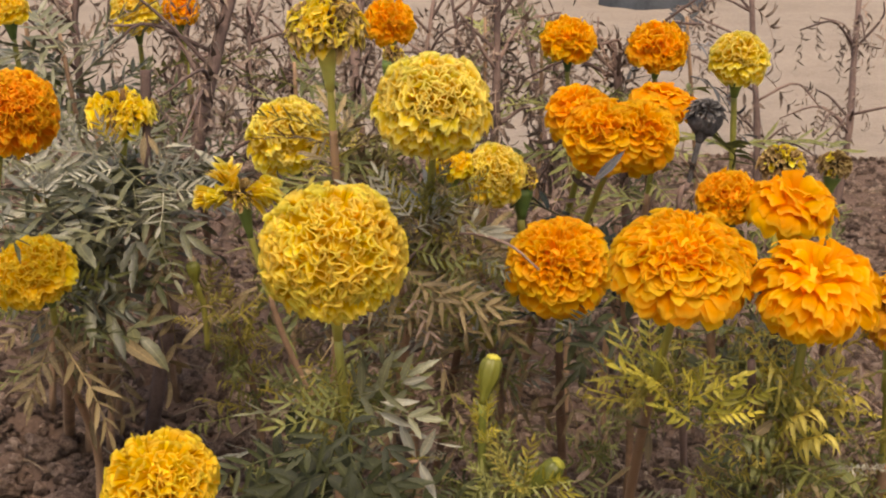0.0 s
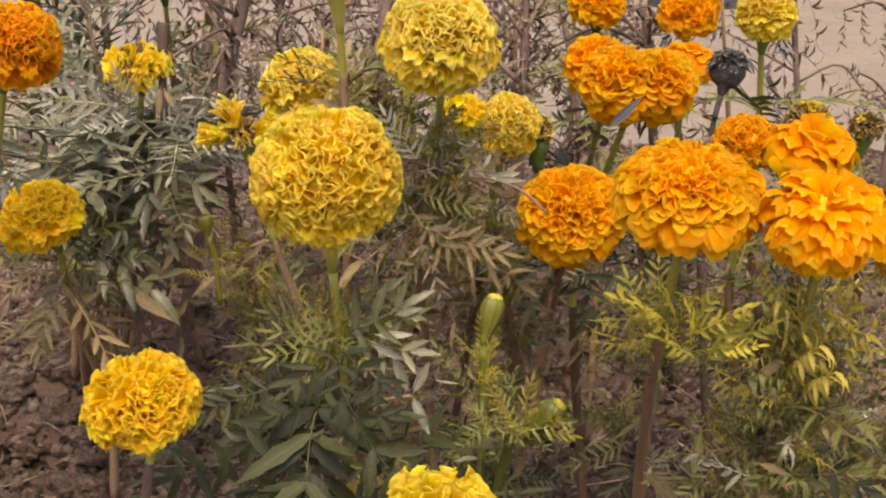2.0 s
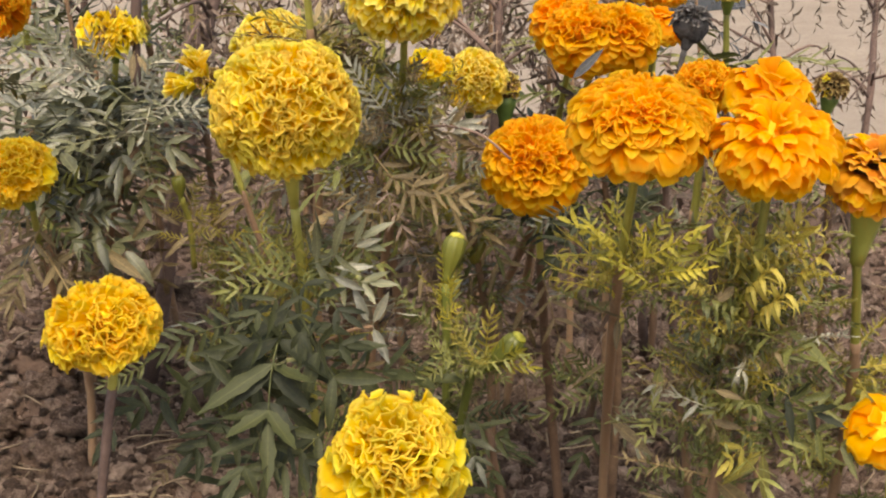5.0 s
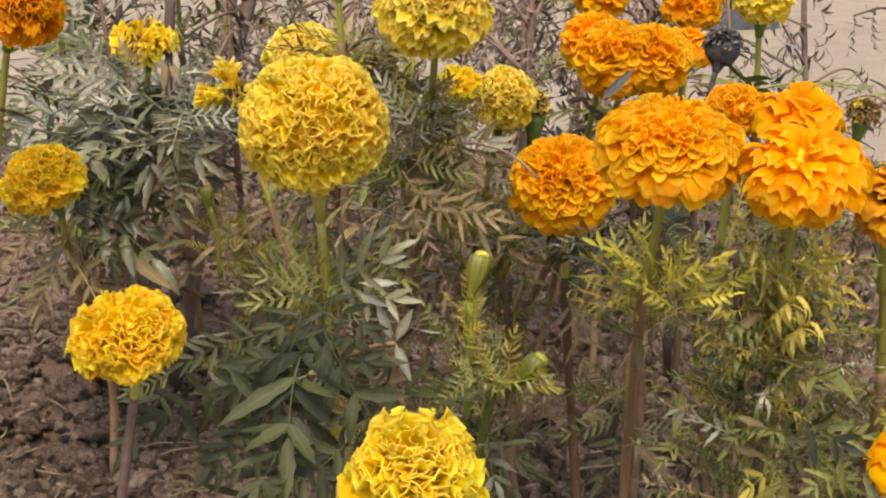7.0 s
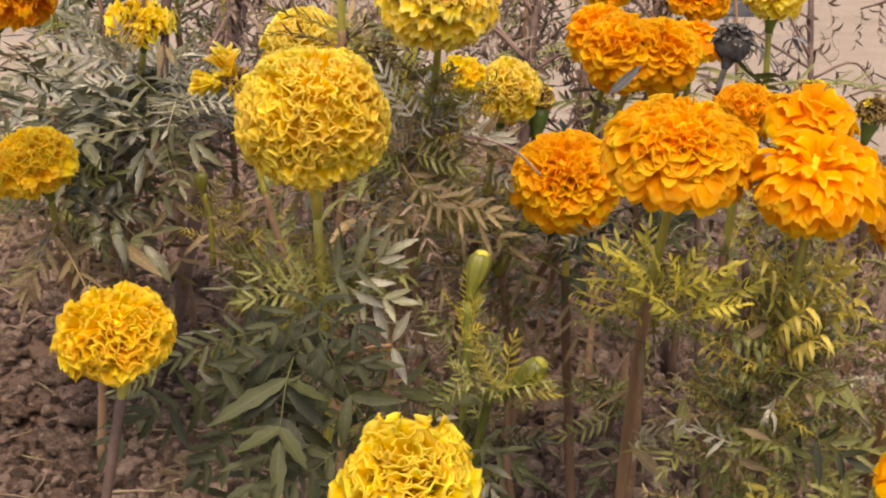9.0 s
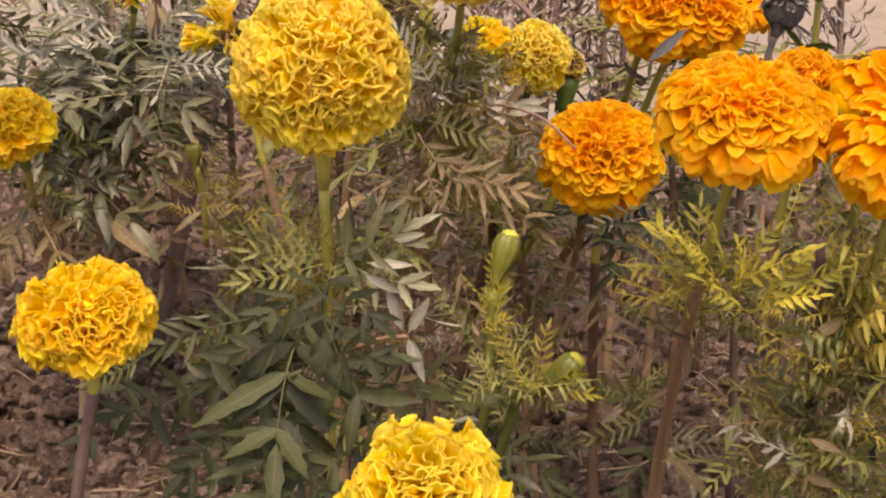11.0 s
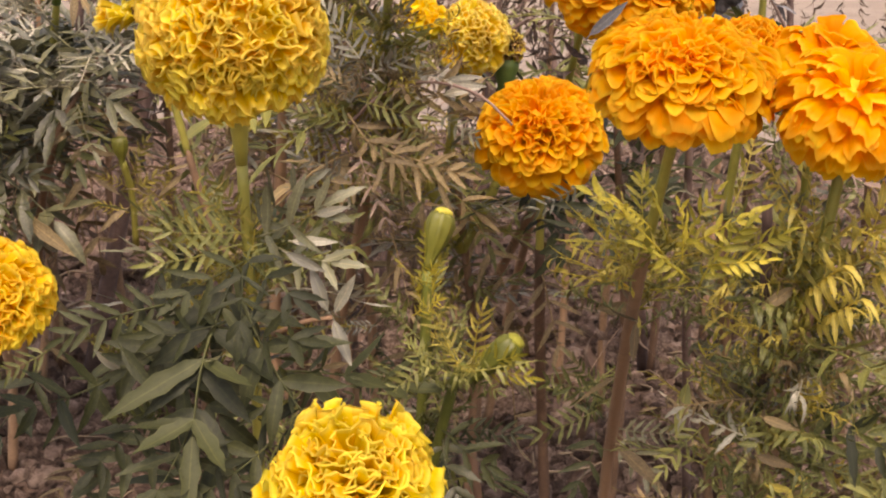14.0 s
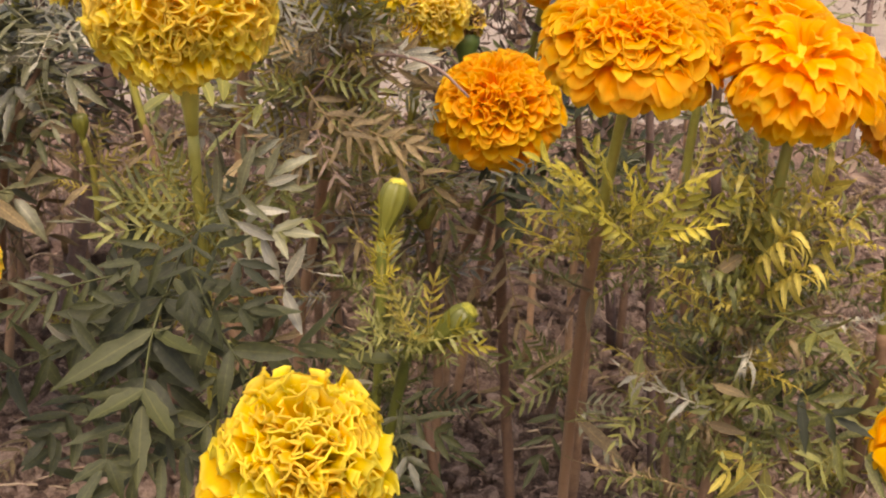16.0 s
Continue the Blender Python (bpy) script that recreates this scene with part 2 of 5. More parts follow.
# ---- petals ----
def petal_mesh(name, mat, seed, bend, ruffle, waves, arc, claw, blunt, turn_at=0.38, rag=0.0, lip=0.0, hem=0.0, nv=16):
    """One floret, unit length and width: a narrow claw that opens to a broad blade, curls back and ends in a frilled rim.
    arc: how far the blade is rolled across its width, hollow (+) or arched (-). lip: how far its rim turns over. hem: how broad its thickened rim is."""
    rr = random.Random(seed)
    ph, ph2, ph3 = rr.uniform(0, 6.3), rr.uniform(0, 6.3), rr.uniform(0, 6.3)
    lean, teeth = rr.uniform(-0.07, 0.07), rr.choice((2.0, 3.0, 4.0))
    rim = [rr.uniform(-1, 1) for _ in range(nv + 1)]
    f2, f3 = rr.uniform(1.6, 2.3), rr.uniform(3.0, 4.4)
    rows = (0.0, 0.22, 0.42, 0.58, 0.72, 0.82, 0.90, 0.95, 1.0)
    nu = len(rows) - 1
    verts, faces = [], []
    for u in rows:
        for j in range(nv + 1):
            v = 2 * j / nv - 1
            half = 0.5 * (claw + (1 - claw) * min(1, u * 1.25) ** 1.2)
            edge = 1 - max(0.0, 1 - 0.97 * abs(v) ** 2.4) ** 0.5
            length = u * (1 - blunt * edge * u + 0.025 * u ** 3 * math.sin(teeth * v + ph3) + lean * v * u * u + rag * rim[j] * u ** 4)
            y, z, steps = 0.0, 0.0, 14
            for s in range(steps):
                q = length * (s + 0.5) / steps
                k = max(0.0, (q - turn_at) / (1 - turn_at))
                e = min(1.0, max(0.0, (q - 0.84) / 0.11))
                ang = bend * k * k * (3 - 2 * k) + lip * e * e * (3 - 2 * e)
                y += math.cos(ang) * length / steps
                z -= math.sin(ang) * length / steps
            g = arc * (0.35 + 0.65 * u)
            x = half * math.sin(g * v) / g if abs(g) > 0.02 else half * v
            z += 0.55 * half * (1 - math.cos(g * v)) / g if abs(g) > 0.02 else 0.0
            wave = 0.9 * math.sin(waves * math.pi * v + ph) + 0.42 * math.sin(f2 * waves * math.pi * v + ph2) + 0.12 * math.sin(f3 * waves * math.pi * v + ph3)
            z += ruffle * u ** 2.2 * wave
            x -= 0.42 * ruffle * u ** 2 * math.sin(2 * (waves * math.pi * v + ph))
            verts.append((x, y + 0.10 * ruffle * u ** 3 * math.sin(waves * 4 * v + ph2), z))
    w = nv + 1
    # an added flange in the tip colour draws the rim's bright line
    if hem:
        verts += [(x, y - 0.15 * hem, z + hem) for x, y, z in verts[-w:]]
        rows, nu = (*rows, 1.0), nu + 1
    for i in range(nu):
        for j in range(nv):
            faces.append((i * w + j, i * w + j + 1, (i + 1) * w + j + 1, (i + 1) * w + j))
    me = mesh_of(name, verts, faces, mat)
    uv = me.uv_layers.new(name="along")
    for lp in me.loops:
        i, j = divmod(lp.vertex_index, w)
        uv.data[lp.index].uv = (j / nv, rows[i])
    return me, max(p[1] for p in verts)


PETALS = {}
PETAL_FORMS = {
    # bend, ruffle, waves, arc, claw, blunt, where the bend begins, how ragged the rim is, how far it turns over, its hem
    "frilled": (0.95, 0.060, 2.2, -0.26, 0.58, 0.36, 0.42, 0.022, 0.35, 0.018),
    "erect": (0.22, 0.125, 1.7, 0.30, 0.55, 0.12, 0.45, 0.004, 0.15, 0.040),
    "crimped": (0.42, 0.090, 1.2, 0.55, 0.50, 0.24, 0.45, 0.004, 0.40, 0.026),
    "funnel": (0.80, 0.026, 1.0, 1.60, 0.45, 0.30, 0.55, 0.006, 0.30, 0.010),
    "scaled": (1.05, 0.024, 1.1, -0.38, 0.55, 0.42, 0.40, 0.010, 0.20, 0.0),
    "long": (1.20, 0.070, 1.3, -0.20, 0.35, 0.24, 0.38, 0.02, 0.30, 0.0),
    "shrivelled": (0.9, 0.30, 1.9, 1.3, 0.4, 0.2, 0.38, 0.08, 0.30, 0.0),
}


def petals_of(colour, form):
    """Nine florets of one colour and form, each with its reach outwards."""
    if (colour, form) not in PETALS:
        bend, ruffle, waves, arc, claw, blunt, at, rag, lip, hem = PETAL_FORMS[form]
        r = random.Random(hash_name(colour + form))
        PETALS[colour, form] = [petal_mesh("petal", PETAL[colour], r.random(), bend * r.uniform(0.65, 1.2), ruffle * r.uniform(0.7, 1.35),
                                           waves * r.uniform(0.75, 1.25), arc * r.uniform(0.6, 1.25), claw, blunt, at, rag, lip * r.uniform(0.5, 1.2), hem) for _ in range(9)]
    return PETALS[colour, form]


def hash_name(text):
    return sum((i + 3) * ord(c) for i, c in enumerate(text))


def ball(name, rx, rz, mat, nu=14, nv=9, rough=0.08, seed=1):
    rr = random.Random(seed)
    verts, faces = [Vector((0, 0, rz))], []
    for i in range(1, nv):
        th = math.pi * i / nv
        for j in range(nu):
            a = 2 * math.pi * j / nu
            k = 1 + rr.uniform(-rough, rough)
            verts.append(Vector((rx * math.sin(th) * math.cos(a) * k, rx * math.sin(th) * math.sin(a) * k, rz * math.cos(th) * k)))
    verts.append(Vector((0, 0, -rz)))
    for j in range(nu):
        faces.append((0, 1 + j, 1 + (j + 1) % nu))
        faces.append((len(verts) - 1, len(verts) - 2 - j, len(verts) - 2 - (j + 1) % nu))
    for i in range(nv - 2):
        for j in range(nu):
            a, b = 1 + i * nu + j, 1 + i * nu + (j + 1) % nu
            faces.append((a, a + nu, b + nu, b))
    return mesh_of(name, verts, faces, mat)


def flower_head(plant, centre, axis, dia, squash, colour, form="frilled", count=120, reach=112, wide=0.34, core="yellow",
                second=None, start=0, label="", seed=1, inner=0.72, jitter=1.0, lobes=(), crown=74, uneven=0.05):
    """A double flower: a core and many florets that open outwards from it, small and crowded on the crown, broad and
    overlapping below. second: (colour, form, chance). lobes: (direction, spread, stretch), where the outline bulges or is torn."""
    rr = random.Random(seed * 31 + 5)
    R = dia / 2
    ax = Vector(axis).normalized()
    turn = axis_frame(ax)
    m = Matrix.Translation(Vector(centre) - plant.location) @ turn
    full = 1.0 if form in ("frilled", "scaled") else 0.78
    head = child("flower_head", ball("flower_head", R * inner * full, R * inner * squash * full * 0.88, CORE[core], seed=seed), plant, m, label)
    bulges = [(turn.to_3x3().transposed() @ Vector(d).normalized(), spread, k) for d, spread, k in lobes]
    if form in ("frilled", "scaled"):
        zones = [(min(210, int(count * 0.62)), start, crown, wide * 1.12), (min(190, int(count * 0.46)), crown - 6, reach + 12, wide * 1.12)]
    else:
        zones = [(count, start, reach, wide)]
    for zone, (number, th0, th1, breadth) in enumerate(zones):
        lo, hi = math.cos(radians(th0)), math.cos(radians(th1))
        for i in range(number):
            t = (i + 0.5) / number
            th = math.acos(lo + (hi - lo) * t) + rr.uniform(-0.09, 0.09) * jitter
            a = i * 2.39996 + rr.uniform(-0.22, 0.22) * jitter
            r = Vector((math.sin(th) * math.cos(a), math.sin(th) * math.sin(a), math.cos(th) * squash))
            y = r.normalized() + Vector((math.cos(a), math.sin(a), 0)) * 0.05 + Vector([rr.uniform(-0.11, 0.11) * jitter for _ in range(3)])
            f = frame_of(y, Vector((0, 0, 1)) + Vector([rr.uniform(-0.25, 0.25) * jitter for _ in range(3)]))
            c, fo = colour, form
            if second and rr.random() < second[2]:
                c, fo = second[0], second[1]
            deg = math.degrees(th)
            roll = 22
            if fo == "frilled" and deg < crown + rr.uniform(-6, 14):
                fo, roll = "erect", 150 if deg < crown - 12 else 60
            if fo == "scaled" and deg < crown:
                fo, roll = ("crimped", 120) if deg < crown - 24 or rr.random() < 0.25 else ("funnel", 18)
            f = f @ pose(0, 0, 0, 0, rr.uniform(-roll, roll) * jitter, 0)
            k = (0.72 + 0.28 * min(1, th / radians(55))) * {"crimped": 0.80, "funnel": 1.12, "erect": 1.20}.get(fo, 1.0)
            if fo == "scaled":
                k *= 0.80
            mesh, out = rr.choice(petals_of(c, fo))
            tip = {"scaled": 1.01, "funnel": 1.0, "crimped": 0.985, "frilled": 1.01, "erect": 0.985, "long": 0.96, "shrivelled": 0.95}[fo]
            if deg < 16:
                tip -= 0.07
            tip *= 1 + uneven * noise.noise(r.normalized() * 2.6 + Vector((seed * 3.7, 0, 0))) * 1.6
            for d, spread, stretch in bulges:
                tip *= 1 + (stretch - 1) * math.exp(-(r.normalized().angle(d) / radians(spread)) ** 2)
            length = R * r.length * (tip - 0.3) / out * (1 + rr.uniform(-0.09, 0.06) * jitter)
            s = Matrix.Diagonal((2 * R * breadth * k * rr.uniform(0.85, 1.2), length, length, 1))
            child("petal", mesh, head, Matrix.Translation(r * R * 0.3) @ f @ s)
    return head


# ---- leaves ----
def leaf_mesh(mat, seed, pairs, lance, wide, droop, curl, saw, spread=58, fold=0.35):
    """A feather leaf of unit length: a rachis with paired, pointed, toothed leaflets and one at its end."""
    rr = random.Random(seed)
    verts, faces = [], []
    pts = []
    for i in range(9):
        t = i / 8
        pts.append(Vector((0.05 * math.sin(3 * t + seed), t, -droop * t * t + 0.10 * t)))
    if not pairs:
        pts = [p * 0.4 for p in pts]
    v, f = tube(pts, [0.014 * (1 - 0.75 * i / 8) for i in range(9)], 4)
    verts += v
    faces += f
    uvs = [(0.5, 0.5)] * len(verts)

    def leaflet(p, d, up, length, width):
        fr = frame_of(d, up).to_3x3()
        n, base = 7, len(verts)
        bend, twist = rr.uniform(-0.7, 0.9) * curl, rr.uniform(-0.6, 0.6) * curl
        for i in range(n + 1):
            t = i / n
            w = width * 2.5 * (t + 0.02) ** 0.75 * (1.02 - t) ** 1.05 * (1 + saw * (0.5 if i % 2 else -0.5))
            if i == n:
                w = width * 0.04
            ang = bend * t
            q = Vector((0, length * t * math.cos(ang * 0.6), -length * t * math.sin(ang * 0.6)))
            ct, st = math.cos(twist * t), math.sin(twist * t)
            for sx in (-1, 0, 1):
                z = abs(sx) * w * fold
                verts.append(p + fr @ (q + Vector((sx * w * ct - z * st, 0, z * ct + sx * w * st))))
                uvs.append((0.5 + 0.5 * sx, t))
        for i in range(n):
            for k in (0, 1):
                a = base + i * 3 + k
                faces.append((a, a + 1, a + 4, a + 3))

    for i in range(pairs):
        t = 0.16 + 0.74 * i / max(1, pairs - 1)
        p = pts[int(t * 8)].lerp(pts[min(8, int(t * 8) + 1)], t * 8 - int(t * 8))
        grow = 0.55 + 0.45 * math.sin(math.pi * (0.15 + 0.75 * t))
        for s in (-1, 1):
            a = radians(spread - 22 * t + rr.uniform(-9, 9))
            d = Vector((s * math.sin(a), math.cos(a), rr.uniform(-0.35, 0.25)))
            leaflet(p, d, (rr.uniform(-0.35, 0.2), rr.uniform(-0.2, 0.2), 1), lance * grow * rr.uniform(0.8, 1.15), wide * rr.uniform(0.8, 1.2))
    if pairs:
        leaflet(pts[-1], pts[-1] - pts[-2], (0, 0, 1), lance * rr.uniform(0.7, 0.95), wide)
    else:
        leaflet(pts[2], Vector((0, 1, 0)), (0, 0, 1), lance, wide)
    me = mesh_of("leaf", verts, faces, mat)
    uv = me.uv_layers.new(name="blade")
    for lp in me.loops:
        uv.data[lp.index].uv = uvs[lp.vertex_index]
    return me


LEAVES = {}
FORMS = {
    # pairs, leaflet length, half width, droop, curl, teeth
    "broad": (4, 0.48, 0.072, 0.35, 0.7, 0.16),
    "plume": (6, 0.36, 0.038, 0.35, 0.7, 0.18),
    "feather": (8, 0.28, 0.032, -0.05, 3.4, 0.3),
    "sprig": (6, 0.31, 0.032, 0.10, 0.8, 0.3),
    "single": (0, 0.88, 0.125, 0.1, 0.7, 0.10),
    "spray": (6, 0.30, 0.046, 0.15, 1.4, 0.2),
    "oval": (0, 0.92, 0.155, 0.05, 0.25, 0.04),
    "hanging": (4, 0.54, 0.074, 0.14, 1.1, 0.16),
    "palmate": (3, 0.62, 0.074, 0.18, 0.8, 0.28),
    "tangle": (14, 0.17, 0.017, 0.12, 4.2, 0.4),
    "curly": (8, 0.23, 0.034, 0.0, 5.0, 0.35),
    "wilted": (5, 0.40, 0.038, 1.0, 1.8, 0.12),
    "crisped": (5, 0.40, 0.050, 0.9, 4.2, 0.3),
}


def leaves_of(colour, form):
    if (colour, form) not in LEAVES:
        s = hash_name(colour + form)
        p = FORMS[form]
        LEAVES[colour, form] = [leaf_mesh(LEAF[colour], s + k, *p) for k in range(6)]
    return LEAVES[colour, form]


def leaf(plant, at, along, up, length, colour, form, label=""):
    m = Matrix.Translation(Vector(at) - plant.location) @ frame_of(along, up) @ Matrix.Diagonal((length, length, length, 1))
    return child("leaf", rnd.choice(leaves_of(colour, form)), plant, m, label)


# ---- plants ----
def plant_at(name, base, label, category="marigold", group="marigold plants in the bed"):
    p = new(name)
    p.empty_display_size = 0.03
    p.location = (base[0], base[1], soil_height(base[0], base[1]) - 0.004)
    return tagged(p, label, category, group)


def stem(plant, ctrl, r0, r1, mat, name="stem", count=14, seed=0, knots=0.10):
    pts = [p - plant.location for p in curve_points(ctrl, count)]
    rr = random.Random(seed)
    radii = [(r0 + (r1 - r0) * i / (count - 1)) * (1 + knots * rr.uniform(-1, 1)) for i in range(count)]
    v, f = tube(pts, radii, 8, 0.05, seed)
    return child(name, mesh_of(name, v, f, mat), plant)


def calyx(plant, centre, axis, dia, squash, size=1.0, colour=None, long=1.0):
    """The ribbed green cup below a flower. Returns its foot."""
    ax = Vector(axis).normalized()
    top = Vector(centre) - ax * dia * 0.5 * squash * 0.5
    ln = 0.030 * size * long
    prof = [(0.0, 0.0105), (0.25, 0.0100), (0.5, 0.0075), (0.75, 0.0055), (1.0, 0.0041)]
    f = axis_frame(ax).to_3x3()
    verts, faces, sides = [], [], 16
    for t, r in prof:
        for k in range(sides):
            g = 2 * math.pi * k / sides
            q = r * size * (1 + 0.06 * (k % 2))
            verts.append(top - plant.location + f @ Vector((math.cos(g) * q, math.sin(g) * q, -t * ln)))
    for i in range(len(prof) - 1):
        for k in range(sides):
            j = (k + 1) % sides
            faces.append((i * sides + k, (i + 1) * sides + k, (i + 1) * sides + j, i * sides + j))
    faces.append(tuple(range(sides)))
    faces.append(tuple(len(verts) - 1 - k for k in range(sides)))
    child("calyx", mesh_of("calyx", verts, faces, colour or CALYX), plant)
    return top - ax * ln * 0.97


def foliage(plant, ctrl, groups, seed=0):
    """Pairs of leaves up a stem. groups: (colour, form, number, from, to, length, rise), from and to as shares of the stem."""
    rr = random.Random(seed + 11)
    pts = curve_points(ctrl, 40)
    for colour, form, number, s0, s1, length, rise in groups:
        for i in range(number):
            s = s0 + (s1 - s0) * (i + rr.random()) / number
            p = pts[int(s * 39)]
            a = i * 2.0 + rr.uniform(-0.6, 0.6) + seed
            el = radians(rise + rr.uniform(-28, 28))
            d = Vector((math.cos(a) * math.cos(el), math.sin(a) * math.cos(el), math.sin(el)))
            leaf(plant, p, d, Vector((0, 0, 1)) + Vector([rr.uniform(-0.35, 0.35) for _ in range(3)]), length * rr.uniform(0.7, 1.2), colour, form)


def upright(plant, foot, groups=(), r0=0.0055, green=0.55, seed=0, bow=0.012, bark=WOODY, skin=STALK):
    """A stem from the plant's base to the foot of a calyx: woody below, green above, with leaves."""
    rr = random.Random(seed + 3)
    b, f = plant.location.copy(), Vector(foot)
    d = f - b
    mid = b + Vector((d.x * 0.15 + rr.uniform(-bow, bow), d.y * 0.15 + rr.uniform(-bow, bow), d.z * 0.36))
    hi = b + Vector((d.x * 0.68, d.y * 0.68, d.z * 0.74)) + Vector((rr.uniform(-bow, bow), rr.uniform(-bow, bow), 0)) * 0.4
    line = curve_points([b, mid, hi, f], 24)
    k = int(24 * green)
    stem(plant, [b, *line[4:k:4], line[k]], r0, r0 * 0.75, bark, "stem", seed=seed)
    stem(plant, [line[k - 1], *line[k + 2:-1:3], f], r0 * 0.70, 0.0024, skin, "flower_stalk", seed=seed + 1, knots=0.04)
    foliage(plant, [b, mid, hi, f], groups, seed)
    return [b, mid, hi, f]


def flower_on(plant, centre, dia, squash, axis=(0, -0.15, 1), size=0.68, groups=(), seed=1, green=0.76, r0=0.0040, long=1.0, cup=None, bark=WOODY, **kw):
    flower_head(plant, centre, axis, dia, squash, seed=seed, **kw)
    foot = calyx(plant, centre, axis, dia, squash, size, cup, long)
    return upright(plant, foot, groups=groups, seed=seed, green=green, r0=r0, bark=bark)


def bud(plant, foot, top, r, tip=True, seed=1):
    """A ribbed closed bud with a yellow tip."""
    a, b = Vector(foot) - plant.location, Vector(top) - plant.location
    f = axis_frame(b - a).to_3x3()
    ln = (b - a).length
    prof = [(0, 0.36), (0.12, 0.37), (0.24, 0.46), (0.36, 0.66), (0.52, 0.90), (0.70, 1.03), (0.84, 1.02), (0.93, 0.90), (0.98, 0.70), (1.0, 0.42)]
    verts, faces, sides = [], [], 32
    for t, q in prof:
        for k in range(sides):
            g = 2 * math.pi * k / sides
            w = r * q * (1 + 0.07 * math.cos(8 * g))
            verts.append(a + f @ Vector((math.cos(g) * w, math.sin(g) * w, t * ln)))
    for i in range(len(prof) - 1):
        for k in range(sides):
            j = (k + 1) % sides
            faces.append((i * sides + k, i * sides + j, (i + 1) * sides + j, (i + 1) * sides + k))
    faces.append(tuple(range(sides - 1, -1, -1)))
    faces.append(tuple(len(verts) - sides + k for k in range(sides)))
    ob = child("bud", mesh_of("bud", verts, faces, BUDSKIN), plant, None, "ribbed closed green bud")
    if tip:
        cap = ball("bud_tip", r * 0.72, r * 0.44, BUDTIP, 18, 9, 0.10, seed)
        child("bud_tip", cap, ob, Matrix.Translation(b - (b - a) * 0.02) @ f.to_4x4(), "yellow petal tips showing")
    return ob


# ---- ground ----
BED_FAR = 2.5


# pits left by the hoe
HOLLOWS = [(-0.322, 1.351, 0.045, 0.050), (-0.264, 1.434, 0.03, 0.05), (0.109, 1.367, 0.035, 0.055), (0.011, 1.434, 0.03, 0.05), (-0.403, 1.064, 0.03, 0.05),
           (-0.412, 1.201, 0.03, 0.045)]


def soil_height(x, y):
    p = Vector((x, y, 0))
    h = 0.022 * noise.noise(p * 3.1) + 0.014 * noise.noise(p * 9 + Vector((5, 0, 0))) + 0.009 * noise.noise(p * 26) + 0.005 * noise.noise(p * 60)
    h += 0.010 * max(0, noise.noise(p * 15 + Vector((0, 9, 0))))
    for hx, hy, deep, r in HOLLOWS:
        d = ((x - hx) ** 2 + (y - hy) ** 2) / (r * r)
        if d < 6:
            h += deep * (-math.exp(-d * 1.6) + 0.5 * math.exp(-(d - 1.5) ** 2))
    inner = min(BED_FAR + 0.14 * noise.noise(Vector((x * 1.6, 3, 0))) - y, y + 0.62, 2.9 - abs(x))
    rim = min(1, max(0.0, inner / 0.3))
    return h * rim + 0.012 * rim - 0.004 if inner > 0 else -0.004 + max(-0.04, inner * 0.5)


def grid_mesh(name, xs, ys, height, mat):
    verts = [(x, y, height(x, y)) for y in ys for x in xs]
    w = len(xs)
    faces = [(j * w + i, j * w + i + 1, (j + 1) * w + i + 1, (j + 1) * w + i) for j in range(len(ys) - 1) for i in range(w - 1)]
    return mesh_of(name, verts, faces, mat)


def sand_height(x, y):
    if abs(x) < 2.7 and -0.45 < y < 2.2:
        return -0.09
    p = Vector((x, y, 0))
    near = 1.0 if y < 8 and abs(x) < 5 else 0.0
    return -0.012 + near * (0.018 * noise.noise(p * 2.2) + 0.010 * noise.noise(p * 7))


far = [-600, -200, -60, -20, -9, -5]
xs = far + [-4 + 0.08 * i for i in range(101)] + [-f for f in reversed(far)]
ys = far + [-4 + 0.08 * i for i in range(140)] + [9, 14, 30, 80, 250, 700]
ground = tagged(new("ground", grid_mesh("ground", xs, ys, sand_height, SAND)), "pale dry sandy ground beyond the flower bed", "ground", kind="structure")
bed = tagged(new("soil_bed", grid_mesh("soil_bed", [-3.0 + 0.08 * i for i in range(20)] + [-1.4 + 0.010 * i for i in range(281)] + [1.48 + 0.08 * i for i in range(20)], [-0.7 + 0.05 * i for i in range(22)] + [0.4 + 0.010 * i for i in range(232)], soil_height, SOIL)),
             "dug brown earth of the flower bed, crumbly and dry", "soil", kind="structure")

# ---- marigolds in front ----
def under(c, dx=0.0, dy=0.03):  # a base on the soil, near the foot of a flower
    return (c[0] + dx, c[1] + dy, 0)


# the large golden flower, over dark leaves
c = (-0.0555, 0.617, 0.4095)
p = plant_at("marigold_plant", under(c, 0.004), "marigold with one large golden yellow ball flower over dark green leaves")
golden_plant = p
line = flower_on(p, c, 0.0768, 0.86, (0.02, -0.38, 1), size=0.56, seed=2, colour="golden", form="frilled", count=480, reach=122, wide=0.155, crown=100, inner=0.79, green=0.5, cup=STALK, long=2.8, r0=0.0036,
                 groups=[("young", "tangle", 8, 0.66, 0.88, 0.042, 35), ("green", "tangle", 8, 0.3, 0.8, 0.05, 15), ("tan", "tangle", 5, 0.2, 0.5, 0.05, -10), ("green", "plume", 6, 0.70, 0.84, 0.050, 35), ("silver", "plume", 3, 0.70, 0.8, 0.05, 15), ("young", "feather", 8, 0.72, 0.90, 0.036, 50), ("grey", "plume", 5, 0.66, 0.8, 0.045, 15), ("dark", "broad", 3, 0.50, 0.70, 0.075, 5), ("dark", "broad", 3, 0.20, 0.5, 0.08, 0)])

TO_PATH = (0, -1, 0.35)


def leaf_between(plant, a, b, colour, form, up=TO_PATH, label=""):
    d = Vector(b) - Vector(a)
    return leaf(plant, a, d, up, d.length, colour, form, label)


